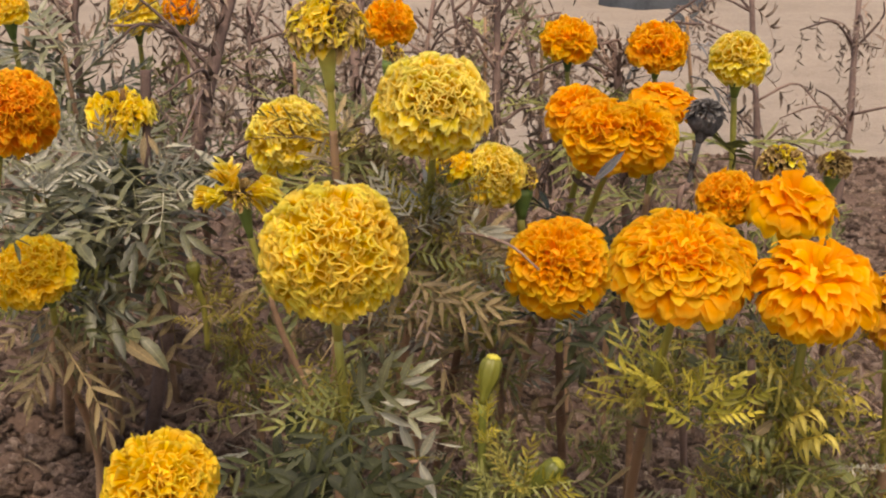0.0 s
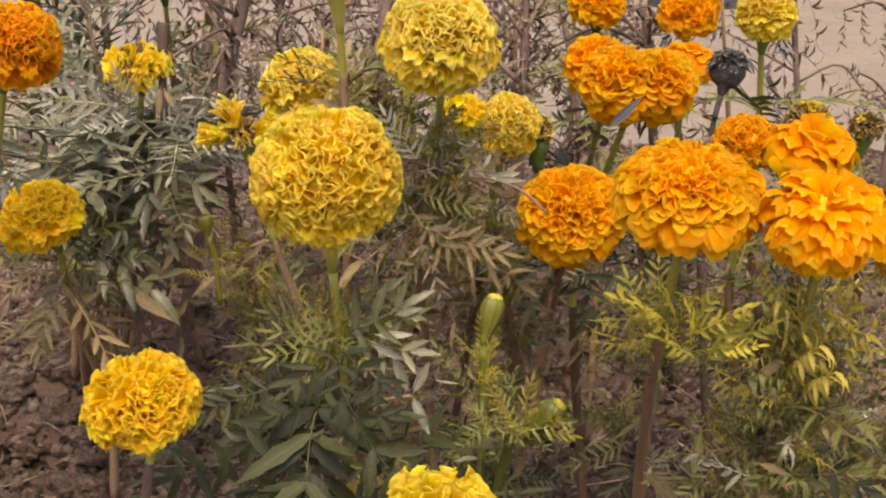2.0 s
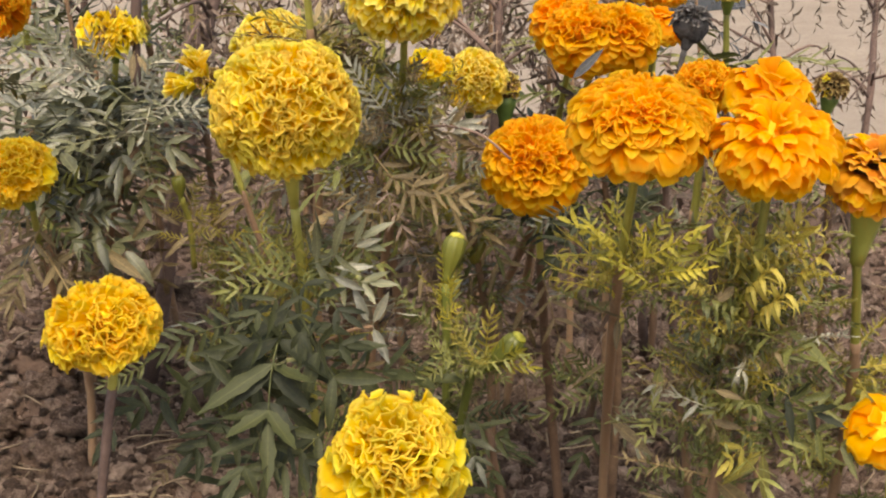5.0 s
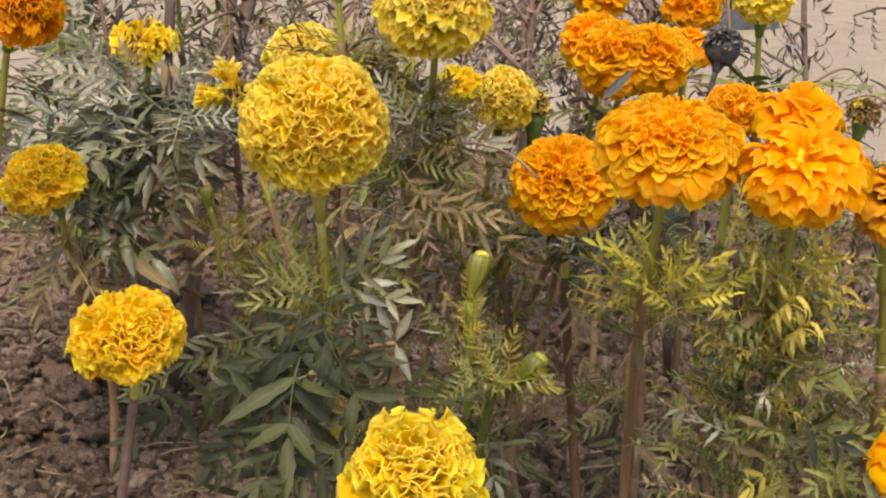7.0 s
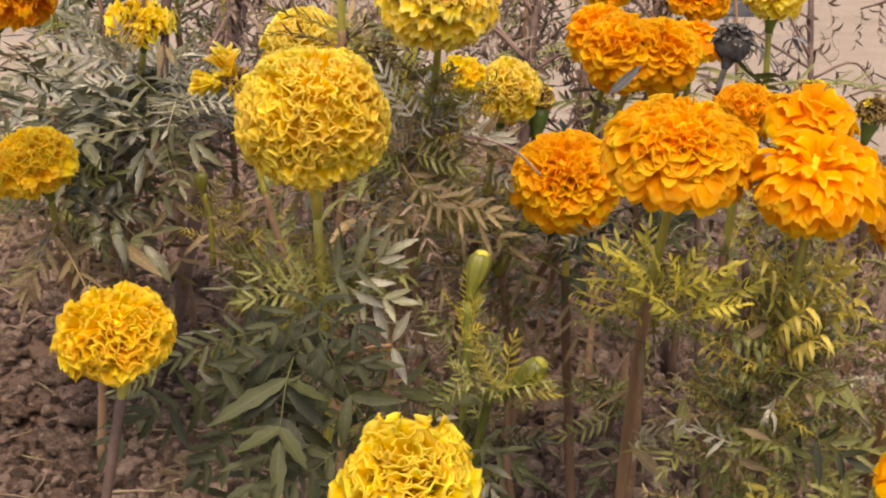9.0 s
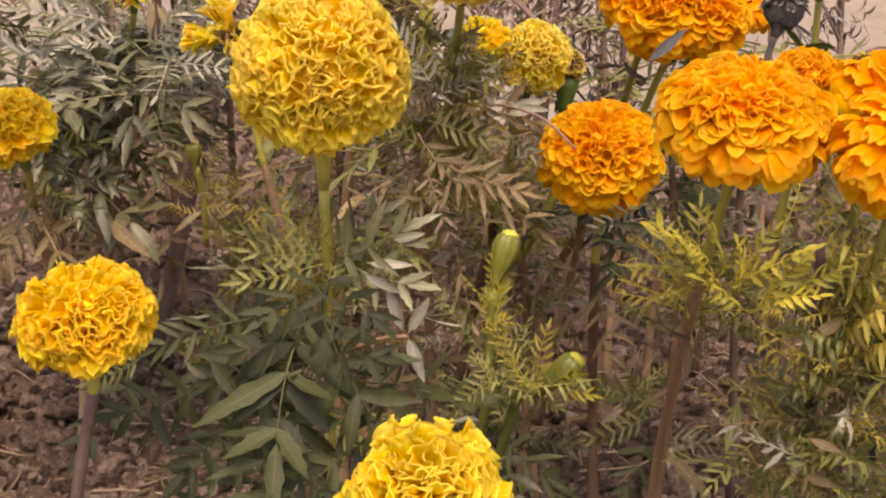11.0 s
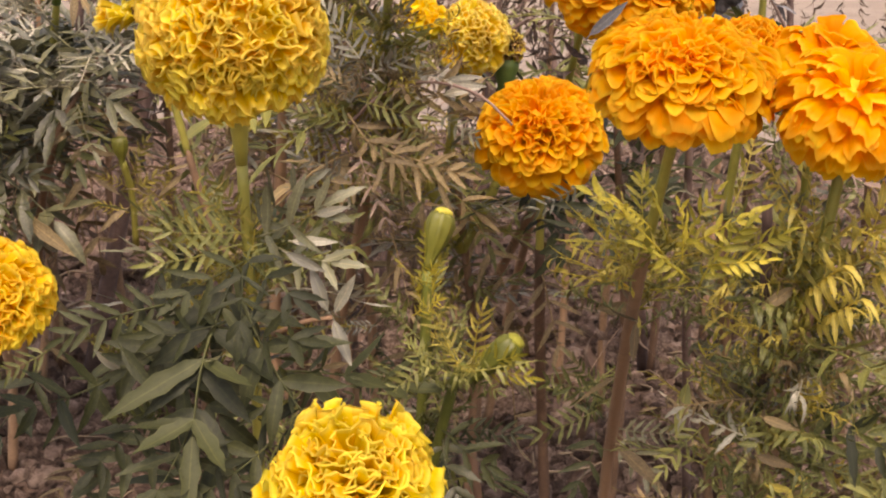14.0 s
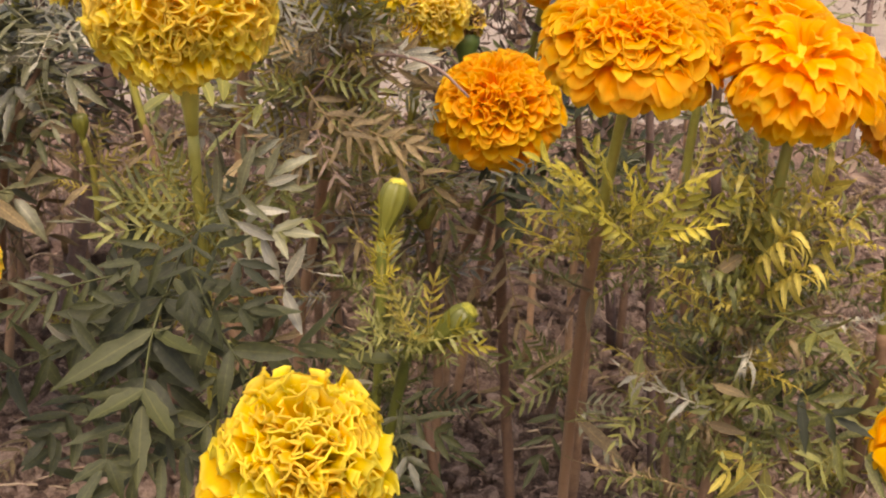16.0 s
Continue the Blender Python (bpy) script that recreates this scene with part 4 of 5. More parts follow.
# ---- marigolds farther back ----
c = (-0.077, 0.834, 0.490)
p = plant_at("marigold_plant", (-0.075, 0.92, 0), "tall marigold with a withering head, brown petals under yellow")
flower_on(p, c, 0.0551, 0.8, (-0.05, -0.15, 1), seed=25, colour="golden", form="shrivelled", count=90, reach=112, wide=0.34, core="brown", second=("dry", "shrivelled", 0.6), cup=CUP, long=1.6, size=0.66,
          green=0.90, groups=[("young", "plume", 6, 0.78, 0.92, 0.05, 30), ("tan", "plume", 8, 0.74, 0.92, 0.05, 25), ("green", "plume", 7, 0.62, 0.86, 0.06, 15), ("green", "broad", 4, 0.6, 0.8, 0.055, 5)])
for t, sq, col, w, q, lab, s in ((0, 0.75, "amber", 102, (0.121, 1.229, 0.421), "tall marigold with one small orange flower", 26),
                                 (0, 0.8, "orange", 112, (0.209, 1.242, 0.413), "tall marigold with one notched orange flower", 27),
                                 (0, 0.85, "orange", 95, (-0.043, 1.016, 0.468), "marigold with one orange flower among dry stems", 28),
                                 (0, 0.9, "pale", 92, (-0.301, 1.261, 0.444), "tall marigold with one yellow flower", 29),
                                 (0, 0.8, "orange", 70, (-0.268, 1.312, 0.440), "marigold with one small orange flower behind dead stems", 30),
                                 (0, 0.8, "golden", 75, (-0.392, 1.160, 0.460), "marigold with one small yellow flower over grey leaves", 31),
                                 (0, 0.95, "pale", 105, (0.232, 0.997, 0.442), "tall marigold with one greenish yellow flower", 32)):
    p = plant_at("marigold_plant", under(q, 0.01, 0.02), lab)
    flower_on(p, q, w * 0.00044 * (Vector(q).y * 0.95 + 0.06), sq, (0, -0.25, 1), seed=s, colour=col, form="frilled", count=95, reach=115, wide=0.29,
              core="yellow" if col in ("pale", "golden") else "orange",
              groups=[("green", "plume", 8, 0.55, 0.9, 0.075, 15), ("brown", "crisped", 8, 0.35, 0.8, 0.07, -20)])

# ---- withered heads ----
c = (0.190, 0.907, 0.414)
p = plant_at("marigold_plant", (0.215, 0.99, 0), "dead marigold stalk with one shrivelled dark grey head")
head = child("flower_head", ball("flower_head", 0.0118, 0.0118, DRYHEAD, 16, 10, 0.18, 5), p, Matrix.Translation(Vector(c) - p.location), "dried dark grey seed head")
for i in range(26):
    a, el = i * 2.4, -0.2 + 1.5 * i / 26
    d = Vector((math.cos(a) * math.cos(el), math.sin(a) * math.cos(el), math.sin(el)))
    child("petal", rnd.choice(petals_of("grey", "shrivelled"))[0], head, Matrix.Translation(d * 0.006) @ frame_of(d + Vector((0, 0, 0.8)), (0, 0, 1)) @ Matrix.Diagonal((0.009, 0.010, 0.011, 1)))
stem(p, [p.location.copy(), (0.173, 0.896, 0.330), (0.179, 0.900, 0.368)], 0.0035, 0.0018, DEADWOOD, seed=3)
stem(p, [(0.179, 0.900, 0.367), (0.183, 0.903, 0.386), (0.186, 0.905, 0.398)], 0.0018, 0.0024, DRYHEAD, "stalk", seed=4, knots=0.05)
stem(p, [(0.1855, 0.905, 0.397), (0.188, 0.906, 0.405), Vector(c) + Vector((0, 0, 0.002))], 0.0026, 0.0098, DRYHEAD, "calyx", seed=4, knots=0.05)
foliage(p, [p.location.copy(), (0.173, 0.896, 0.358), c], [("brown", "crisped", 7, 0.2, 0.7, 0.07, -10)], 4)
for k, (q, w) in enumerate((((0.258, 0.943, 0.372), 42), ((0.323, 1.020, 0.351), 34), ((-0.037, 0.948, 0.454), 20))):
    p = plant_at("marigold_plant", under(q, 0.02, 0.03), "marigold with one spent greenish brown head")
    flower_on(p, q, w * 0.00085, 0.9, (0.1 * k, -0.2, 1), seed=40 + k, colour="dry", form="shrivelled", count=40, reach=115, wide=0.4, core="brown", second=("golden", "shrivelled", 0.25), size=0.7,
              groups=[("green", "feather", 7, 0.5, 0.9, 0.06, 10), ("brown", "crisped", 6, 0.3, 0.8, 0.07, -10)])


# ---- dead stems behind ----
def dead_stem(low, high, r, twigs, curled, seed, label="dead purple-brown stem with curled dry leaves"):
    rr = random.Random(seed)
    lo, hi = Vector(low), Vector(high)
    lean = (hi.x - lo.x) / (hi.z - lo.z) * lo.z * 0.85
    p = plant_at("dead_plant", (lo.x - lean, lo.y, 0), label, "dry plant", "dead stems at the back of the bed")
    line = [p.location.copy(), lo, lo.lerp(hi, 0.5) + Vector((rr.uniform(-0.006, 0.006), 0, 0)), hi]
    stem(p, line, r * 1.1, r * 0.75, DEADWOOD, seed=seed)
    pts = curve_points(line, 40)
    for i in range(twigs + 4):
        a = pts[rr.randrange(10, 38)]
        g = rr.uniform(0, 6.28)
        d = Vector((math.cos(g), 0.6 * math.sin(g), rr.uniform(0.1, 1.0))).normalized() * rr.uniform(0.05, 0.12)
        b, e = a + d * 0.55 + Vector((0, 0, 0.01)), a + d + Vector((rr.uniform(-0.03, 0.03), 0, rr.uniform(-0.04, 0.02)))
        stem(p, [a, b, e], 0.0022, 0.0010, DEADWOOD, "twig", 8, seed + i)
        for q in (b, e):
            leaf(p, q, (rr.uniform(-1, 1), rr.uniform(-0.5, 0.5), rr.uniform(-1.0, 0.2)), (0, 0, 1), rr.uniform(0.030, 0.05), "brown", "crisped")
    foliage(p, line, [("brown", "crisped", int(curled * 0.95), 0.35, 0.98, 0.058, -30)], seed)
    return p


dead_stem((-0.236, 1.202, 0.329), (-0.196, 1.254, 0.489), 0.0072, 9, 16, 51)
dead_stem((-0.368, 1.623, 0.234), (-0.323, 1.693, 0.447), 0.0062, 9, 16, 52)
dead_stem((0.052, 1.267, 0.302), (0.055, 1.326, 0.483), 0.0048, 5, 14, 53)
dead_stem((0.142, 1.622, 0.166), (0.091, 1.713, 0.445), 0.0048, 3, 4, 54)
dead_stem((-0.097, 1.368, 0.290), (-0.087, 1.448, 0.471), 0.0065, 6, 16, 55)
dead_stem((0.151, 1.654, 0.200), (0.142, 1.712, 0.379), 0.0050, 3, 10, 56)
dead_stem((-0.385, 1.341, 0.370), (-0.383, 1.377, 0.478), 0.0042, 3, 5, 57)
dead_stem((0.180, 1.281, 0.346), (0.172, 1.302, 0.411), 0.0050, 4, 6, 58)
dead_stem((-0.226, 1.513, 0.249), (-0.236, 1.572, 0.432), 0.0030, 8, 16, 59)
dead_stem((-0.193, 1.615, 0.240), (-0.197, 1.673, 0.421), 0.0030, 8, 14, 60)
dead_stem((-0.038, 1.559, 0.231), (-0.010, 1.623, 0.426), 0.0030, 7, 14, 61)
dead_stem((0.025, 1.513, 0.249), (0.011, 1.568, 0.419), 0.0028, 6, 12, 62)
dead_stem((0.431, 1.710, 0.210), (0.423, 1.775, 0.409), 0.0050, 5, 8, 63)
dead_stem((0.571, 1.759, 0.199), (0.587, 1.821, 0.388), 0.0050, 5, 8, 64)


def boulder(base, wide, high):
    bm = bmesh.new()
    bmesh.ops.create_icosphere(bm, subdivisions=4, radius=1.0)
    for v in bm.verts:
        k = 1 + 0.22 * noise.noise(v.co * 1.4 + Vector((3, 1, 7))) + 0.07 * noise.noise(v.co * 5)
        v.co = Vector((v.co.x * wide / 2, v.co.y * wide / 2, max(-0.15, v.co.z) * high)) * k
    me = bpy.data.meshes.new("boulder")
    bm.to_mesh(me)
    bm.free()
    me.materials.append(ROCK)
    me.polygons.foreach_set("use_smooth", [True] * len(me.polygons))
    ob = tagged(new("boulder", me), "dark blue-grey boulder lying on the pale sand", "boulder")
    ob.location = (base[0], base[1], sand_height(base[0], base[1]))
    return ob


boulder((0.82, 5.0, 0.000), 0.40, 0.26)

# ---- leafy marigolds not in flower, at the back ----
def leafy(base, top, groups, seed):
    p = plant_at("marigold_plant", base, "leafy grey-green marigold without a flower")
    t = Vector(top)
    line = [p.location.copy(), p.location.lerp(t, 0.5) + Vector((0.01, 0, 0)), t]
    stem(p, line, 0.0042, 0.002, WOODY, seed=seed)
    foliage(p, line, groups, seed)
    return p


q = (-0.355, 1.184, 0.435)
leafy(under(q, 0.02, 0.02), q, [("grey", "plume", 16, 0.62, 1.0, 0.08, 20), ("silver", "plume", 7, 0.7, 1.0, 0.07, 20)], 81)
q = (-0.399, 1.227, 0.439)
leafy(under(q, -0.02, 0.02), q, [("grey", "broad", 14, 0.6, 1.0, 0.075, 15)], 82)
q = (-0.315, 1.136, 0.383)
leafy(under(q, -0.02, 0.02), q, [("grey", "plume", 10, 0.65, 1.0, 0.07, 20), ("silver", "plume", 5, 0.7, 1.0, 0.07, 10)], 83)
q = (-0.161, 1.375, 0.376)
leafy(under(q, -0.02, 0.02), q, [("green", "plume", 16, 0.6, 1.0, 0.08, 15), ("brown", "crisped", 8, 0.5, 0.9, 0.07, -10)], 84)
q = (-0.059, 0.912, 0.407)
leafy(under(q, -0.03, 0.05), q, [("tan", "plume", 9, 0.72, 1.0, 0.055, 30), ("young", "plume", 5, 0.8, 1.0, 0.05, 30)], 85)
q = (0.046, 1.390, 0.422)
leafy(under(q, -0.02, 0.02), q, [("green", "plume", 9, 0.7, 1.0, 0.065, 15), ("brown", "crisped", 7, 0.6, 0.95, 0.07, -10)], 86)
q = (0.113, 1.461, 0.413)
leafy(under(q, -0.02, 0.02), q, [("green", "plume", 9, 0.75, 1.0, 0.075, 10)], 87)
q = (0.258, 1.360, 0.427)
leafy(under(q, 0.03, 0.02), q, [("slate", "wilted", 6, 0.85, 1.0, 0.08, 10)], 88)
q = (0.126, 0.890, 0.339)
leafy(under(q, 0.02, 0.03), q, [("dark", "broad", 9, 0.78, 1.0, 0.06, 10), ("green", "plume", 6, 0.78, 1.0, 0.06, 10)], 89)
q = (0.208, 0.803, 0.298)
leafy(under(q, 0.02, 0.03), q, [("green", "plume", 8, 0.75, 1.0, 0.06, 20), ("grey", "feather", 8, 0.7, 1.0, 0.05, 10)], 90)
q = (0.131, 1.092, 0.074)
leafy(under(q, 0.01, 0.02), q, [("green", "feather", 8, 0.5, 1.0, 0.05, 20)], 93)
q = (0.159, 0.699, 0.239)
leafy(under(q, 0.01, 0.02), q, [("young", "sprig", 8, 0.78, 1.0, 0.032, 35), ("green", "plume", 8, 0.4, 0.95, 0.042, 15), ("green", "feather", 5, 0.5, 0.9, 0.04, 15)], 94)
q = (0.047, 0.644, 0.223)
leafy(under(q, 0.01, 0.02), q, [("dark", "broad", 4, 0.6, 1.0, 0.045, 0)], 95)
q = (-0.187, 1.034, 0.233)
leafy(under(q, 0.02, 0.03), q, [("young", "feather", 18, 0.5, 1.0, 0.048, 25), ("green", "feather", 8, 0.5, 0.95, 0.05, 10), ("young", "curly", 8, 0.5, 1.0, 0.045, 25)], 91)
q = (0.028, 0.900, 0.305)
leafy(under(q, 0.02, 0.03), q, [("green", "plume", 8, 0.62, 1.0, 0.06, 15), ("silver", "plume", 6, 0.5, 1.0, 0.055, 15), ("tan", "wilted", 5, 0.6, 0.9, 0.07, -15), ("tan", "plume", 6, 0.5, 0.95, 0.06, 5)], 92)


# ---- leaves that stand out, plant by plant ----
# round the golden flower's stem
leaf_between(golden_plant, (-0.057, 0.615, 0.304), (-0.062, 0.565, 0.261), "dark", "palmate")
leaf_between(golden_plant, (-0.065, 0.585, 0.263), (-0.075, 0.55, 0.24), "dark", "palmate")
leaf_between(golden_plant, (-0.066, 0.57, 0.252), (-0.042, 0.56, 0.24), "dark", "palmate")
leaf_between(golden_plant, (-0.105, 0.6, 0.266), (-0.128, 0.57, 0.266), "dark", "palmate")
leaf_between(golden_plant, (-0.122, 0.585, 0.265), (-0.109, 0.565, 0.251), "dark", "single")
leaf_between(golden_plant, (-0.098, 0.59, 0.286), (-0.079, 0.575, 0.269), "dark", "single")
leaf_between(golden_plant, (-0.017, 0.6, 0.272), (-0.037, 0.585, 0.264), "dark", "palmate")
leaf_between(golden_plant, (-0.014, 0.6, 0.275), (-0.027, 0.59, 0.288), "dark", "palmate")
leaf_between(golden_plant, (-0.084, 0.62, 0.295), (-0.122, 0.6, 0.283), "dark", "plume")
leaf_between(golden_plant, (-0.056, 0.61, 0.294), (-0.094, 0.59, 0.274), "dark", "broad")
leaf_between(golden_plant, (-0.102, 0.61, 0.266), (-0.11, 0.6, 0.278), "silver", "oval")
leaf_between(golden_plant, (-0.085, 0.63, 0.277), (-0.071, 0.63, 0.296), "young", "feather")
leaf_between(golden_plant, (-0.105, 0.63, 0.262), (-0.119, 0.62, 0.28), "young", "feather")
leaf_between(golden_plant, (-0.092, 0.63, 0.269), (-0.104, 0.62, 0.288), "green", "feather")
leaf_between(golden_plant, (-0.049, 0.63, 0.323), (-0.02, 0.61, 0.341), "grey", "palmate")
leaf_between(golden_plant, (-0.022, 0.612, 0.337), (-0.008, 0.606, 0.343), "silver", "oval")
leaf_between(golden_plant, (-0.047, 0.63, 0.32), (-0.016, 0.61, 0.32), "grey", "palmate")
leaf_between(golden_plant, (-0.033, 0.615, 0.325), (-0.013, 0.608, 0.328), "silver", "single")
leaf_between(golden_plant, (-0.049, 0.63, 0.325), (-0.031, 0.62, 0.346), "grey", "palmate")
leaf_between(golden_plant, (-0.035, 0.61, 0.322), (-0.015, 0.605, 0.315), "silver", "single")
leaf_between(golden_plant, (-0.052, 0.62, 0.325), (-0.077, 0.6, 0.333), "green", "plume")
leaf_between(golden_plant, (-0.053, 0.62, 0.32), (-0.082, 0.6, 0.32), "green", "plume")
leaf_between(golden_plant, (-0.051, 0.61, 0.318), (-0.07, 0.59, 0.307), "dark", "palmate")
leaf_between(golden_plant, (-0.05, 0.61, 0.321), (-0.029, 0.59, 0.309), "dark", "palmate")
leaf_between(golden_plant, (-0.053, 0.62, 0.33), (-0.061, 0.61, 0.348), "young", "plume")
leaf_between(golden_plant, (-0.055, 0.62, 0.327), (-0.067, 0.61, 0.344), "green", "feather")
leaf_between(golden_plant, (-0.048, 0.6, 0.318), (-0.048, 0.58, 0.3), "dark", "palmate")
leaf_between(golden_plant, (-0.056, 0.6, 0.292), (-0.08, 0.585, 0.294), "dark", "palmate")
leaf_between(golden_plant, (-0.054, 0.6, 0.292), (-0.026, 0.585, 0.292), "dark", "palmate")
leaf_between(golden_plant, (-0.061, 0.6, 0.277), (-0.075, 0.59, 0.275), "green", "plume")
leaf_between(golden_plant, (-0.05, 0.62, 0.323), (-0.038, 0.6, 0.315), "green", "plume")
leaf_between(golden_plant, (-0.057, 0.63, 0.315), (-0.067, 0.62, 0.305), "young", "feather")
leaf_between(golden_plant, (-0.085, 0.6, 0.256), (-0.1, 0.57, 0.243), "dark", "broad")
leaf_between(golden_plant, (-0.078, 0.6, 0.251), (-0.091, 0.58, 0.259), "green", "plume")
leaf_between(golden_plant, (-0.042, 0.6, 0.253), (-0.021, 0.58, 0.246), "dark", "palmate")
leaf_between(golden_plant, (-0.136, 0.62, 0.27), (-0.151, 0.6, 0.267), "green", "plume")
leaf_between(golden_plant, (-0.142, 0.62, 0.26), (-0.151, 0.59, 0.241), "dark", "palmate")
leaf_between(golden_plant, (-0.11, 0.6, 0.234), (-0.119, 0.57, 0.227), "tan", "plume")
leaf_between(golden_plant, (-0.057, 0.6, 0.237), (-0.039, 0.57, 0.23), "dark", "palmate")
# over the bud's stem and before the soil
leaf_between(bud_plant, (0.033, 0.63, 0.236), (0.053, 0.61, 0.233), "dark", "palmate")
leaf_between(bud_plant, (0.04, 0.63, 0.239), (0.064, 0.62, 0.24), "dark", "plume")
leaf_between(bud_plant, (0.035, 0.63, 0.233), (0.04, 0.6, 0.224), "grey", "palmate")
leaf_between(bud_plant, (0.024, 0.64, 0.261), (0.008, 0.62, 0.255), "green", "plume")
leaf_between(bud_plant, (0.029, 0.64, 0.258), (0.016, 0.64, 0.274), "green", "sprig")
leaf_between(bud_plant, (0.011, 0.64, 0.26), (-0.004, 0.62, 0.257), "dark", "plume")
leaf_between(bud_plant, (0.046, 0.64, 0.262), (0.07, 0.62, 0.27), "lime", "sprig")
leaf_between(bud_plant, (0.044, 0.64, 0.265), (0.05, 0.63, 0.294), "young", "sprig")
leaf_between(bud_plant, (0.045, 0.64, 0.262), (0.063, 0.62, 0.279), "lime", "sprig")
leaf_between(bud_plant, (0.044, 0.64, 0.259), (0.056, 0.62, 0.26), "green", "sprig")
leaf_between(bud_plant, (0.017, 0.66, 0.275), (0.002, 0.65, 0.285), "green", "sprig")
leaf_between(bud_plant, (0.017, 0.66, 0.28), (0.03, 0.65, 0.29), "lime", "sprig")
leaf_between(bud_plant, (0.002, 0.65, 0.277), (-0.012, 0.64, 0.278), "silver", "sprig")
# limp tan leaves and an arching dry twig under the pale flower
leaf_between(pale_plant, (-0.015, 0.78, 0.33), (0.029, 0.76, 0.328), "tan", "plume")
leaf_between(pale_plant, (-0.024, 0.79, 0.337), (-0.052, 0.78, 0.349), "green", "plume")
leaf_between(pale_plant, (-0.022, 0.79, 0.352), (0.007, 0.77, 0.354), "green", "plume")
leaf_between(pale_plant, (-0.026, 0.79, 0.348), (-0.035, 0.79, 0.377), "silver", "plume")
leaf_between(pale_plant, (-0.019, 0.79, 0.367), (0.005, 0.78, 0.384), "silver", "plume")
leaf_between(pale_plant, (-0.02, 0.79, 0.371), (-0.039, 0.79, 0.403), "silver", "plume")
leaf_between(pale_plant, (-0.017, 0.79, 0.378), (-0.03, 0.78, 0.361), "tan", "plume")
leaf_between(pale_plant, (0.02, 0.8, 0.347), (0.042, 0.79, 0.335), "grey", "plume")
leaf_between(pale_plant, (0.005, 0.8, 0.343), (0.017, 0.78, 0.326), "green", "plume")
leaf_between(pale_plant, (-0.018, 0.8, 0.383), (0.0, 0.8, 0.402), "grey", "plume")
leaf_between(pale_plant, (-0.022, 0.79, 0.359), (-0.05, 0.79, 0.37), "tan", "plume")
leaf_between(pale_plant, (-0.013, 0.77, 0.324), (-0.042, 0.76, 0.299), "tan", "wilted")
stem(pale_plant, [(-0.03, 0.8, 0.336), (-0.009, 0.79, 0.358), (0.016, 0.78, 0.367), (0.042, 0.765, 0.364), (0.06, 0.755, 0.351)], 0.0010, 0.0007, DEADWOOD, "twig", 14)
leaf_between(pale_plant, (0.024, 0.777, 0.368), (0.043, 0.77, 0.373), "silver", "single")
leaf_between(pale_plant, (0.027, 0.775, 0.368), (0.046, 0.768, 0.369), "silver", "single")
# pale and dry leaves between the golden and the pale flower
leaf_between(pale_plant, (-0.03, 0.885, 0.369), (0.002, 0.865, 0.365), "tan", "plume")
leaf_between(pale_plant, (-0.026, 0.842, 0.371), (-0.056, 0.822, 0.386), "silver", "plume")
leaf_between(pale_plant, (-0.021, 0.81, 0.373), (0.007, 0.79, 0.367), "tan", "plume")
leaf_between(pale_plant, (-0.029, 0.852, 0.363), (-0.049, 0.832, 0.365), "young", "plume")
leaf_between(pale_plant, (-0.036, 0.882, 0.355), (-0.012, 0.862, 0.366), "silver", "plume")
leaf_between(pale_plant, (-0.024, 0.812, 0.363), (-0.041, 0.792, 0.358), "tan", "plume")
leaf_between(pale_plant, (-0.031, 0.878, 0.349), (-0.009, 0.858, 0.368), "green", "plume")
leaf_between(pale_plant, (-0.035, 0.879, 0.345), (-0.055, 0.859, 0.335), "silver", "plume")
leaf_between(pale_plant, (-0.033, 0.861, 0.345), (0.003, 0.841, 0.349), "tan", "plume")
leaf_between(pale_plant, (-0.036, 0.887, 0.337), (-0.069, 0.867, 0.334), "silver", "plume")
leaf_between(pale_plant, (-0.024, 0.815, 0.346), (-0.001, 0.795, 0.355), "tan", "plume")
leaf_between(pale_plant, (-0.034, 0.854, 0.336), (-0.051, 0.834, 0.345), "young", "plume")
leaf_between(pale_plant, (-0.033, 0.828, 0.337), (-0.003, 0.808, 0.347), "silver", "plume")
leaf_between(pale_plant, (-0.028, 0.843, 0.331), (-0.052, 0.823, 0.34), "tan", "plume")
leaf_between(pale_plant, (-0.025, 0.802, 0.336), (-0.006, 0.782, 0.329), "green", "plume")
leaf_between(pale_plant, (-0.032, 0.871, 0.319), (-0.063, 0.851, 0.336), "silver", "plume")
leaf_between(pale_plant, (-0.029, 0.804, 0.329), (-0.002, 0.784, 0.348), "tan", "plume")
leaf_between(pale_plant, (-0.037, 0.868, 0.312), (-0.069, 0.848, 0.324), "silver", "plume")
leaf_between(pale_plant, (-0.028, 0.832, 0.316), (0.006, 0.812, 0.327), "tan", "plume")
leaf_between(pale_plant, (-0.035, 0.867, 0.305), (-0.064, 0.847, 0.32), "young", "plume")
leaf_between(pale_plant, (-0.034, 0.885, 0.298), (0.001, 0.865, 0.318), "silver", "plume")
leaf_between(pale_plant, (-0.04, 0.883, 0.294), (-0.063, 0.863, 0.295), "tan", "plume")
leaf_between(pale_plant, (-0.033, 0.828, 0.303), (0.001, 0.808, 0.309), "green", "plume")
leaf_between(pale_plant, (-0.032, 0.813, 0.304), (-0.05, 0.793, 0.32), "silver", "plume")
leaf_between(pale_plant, (-0.028, 0.804, 0.303), (0.006, 0.784, 0.319), "tan", "plume")
leaf_between(pale_plant, (-0.028, 0.821, 0.295), (-0.052, 0.801, 0.302), "silver", "plume")
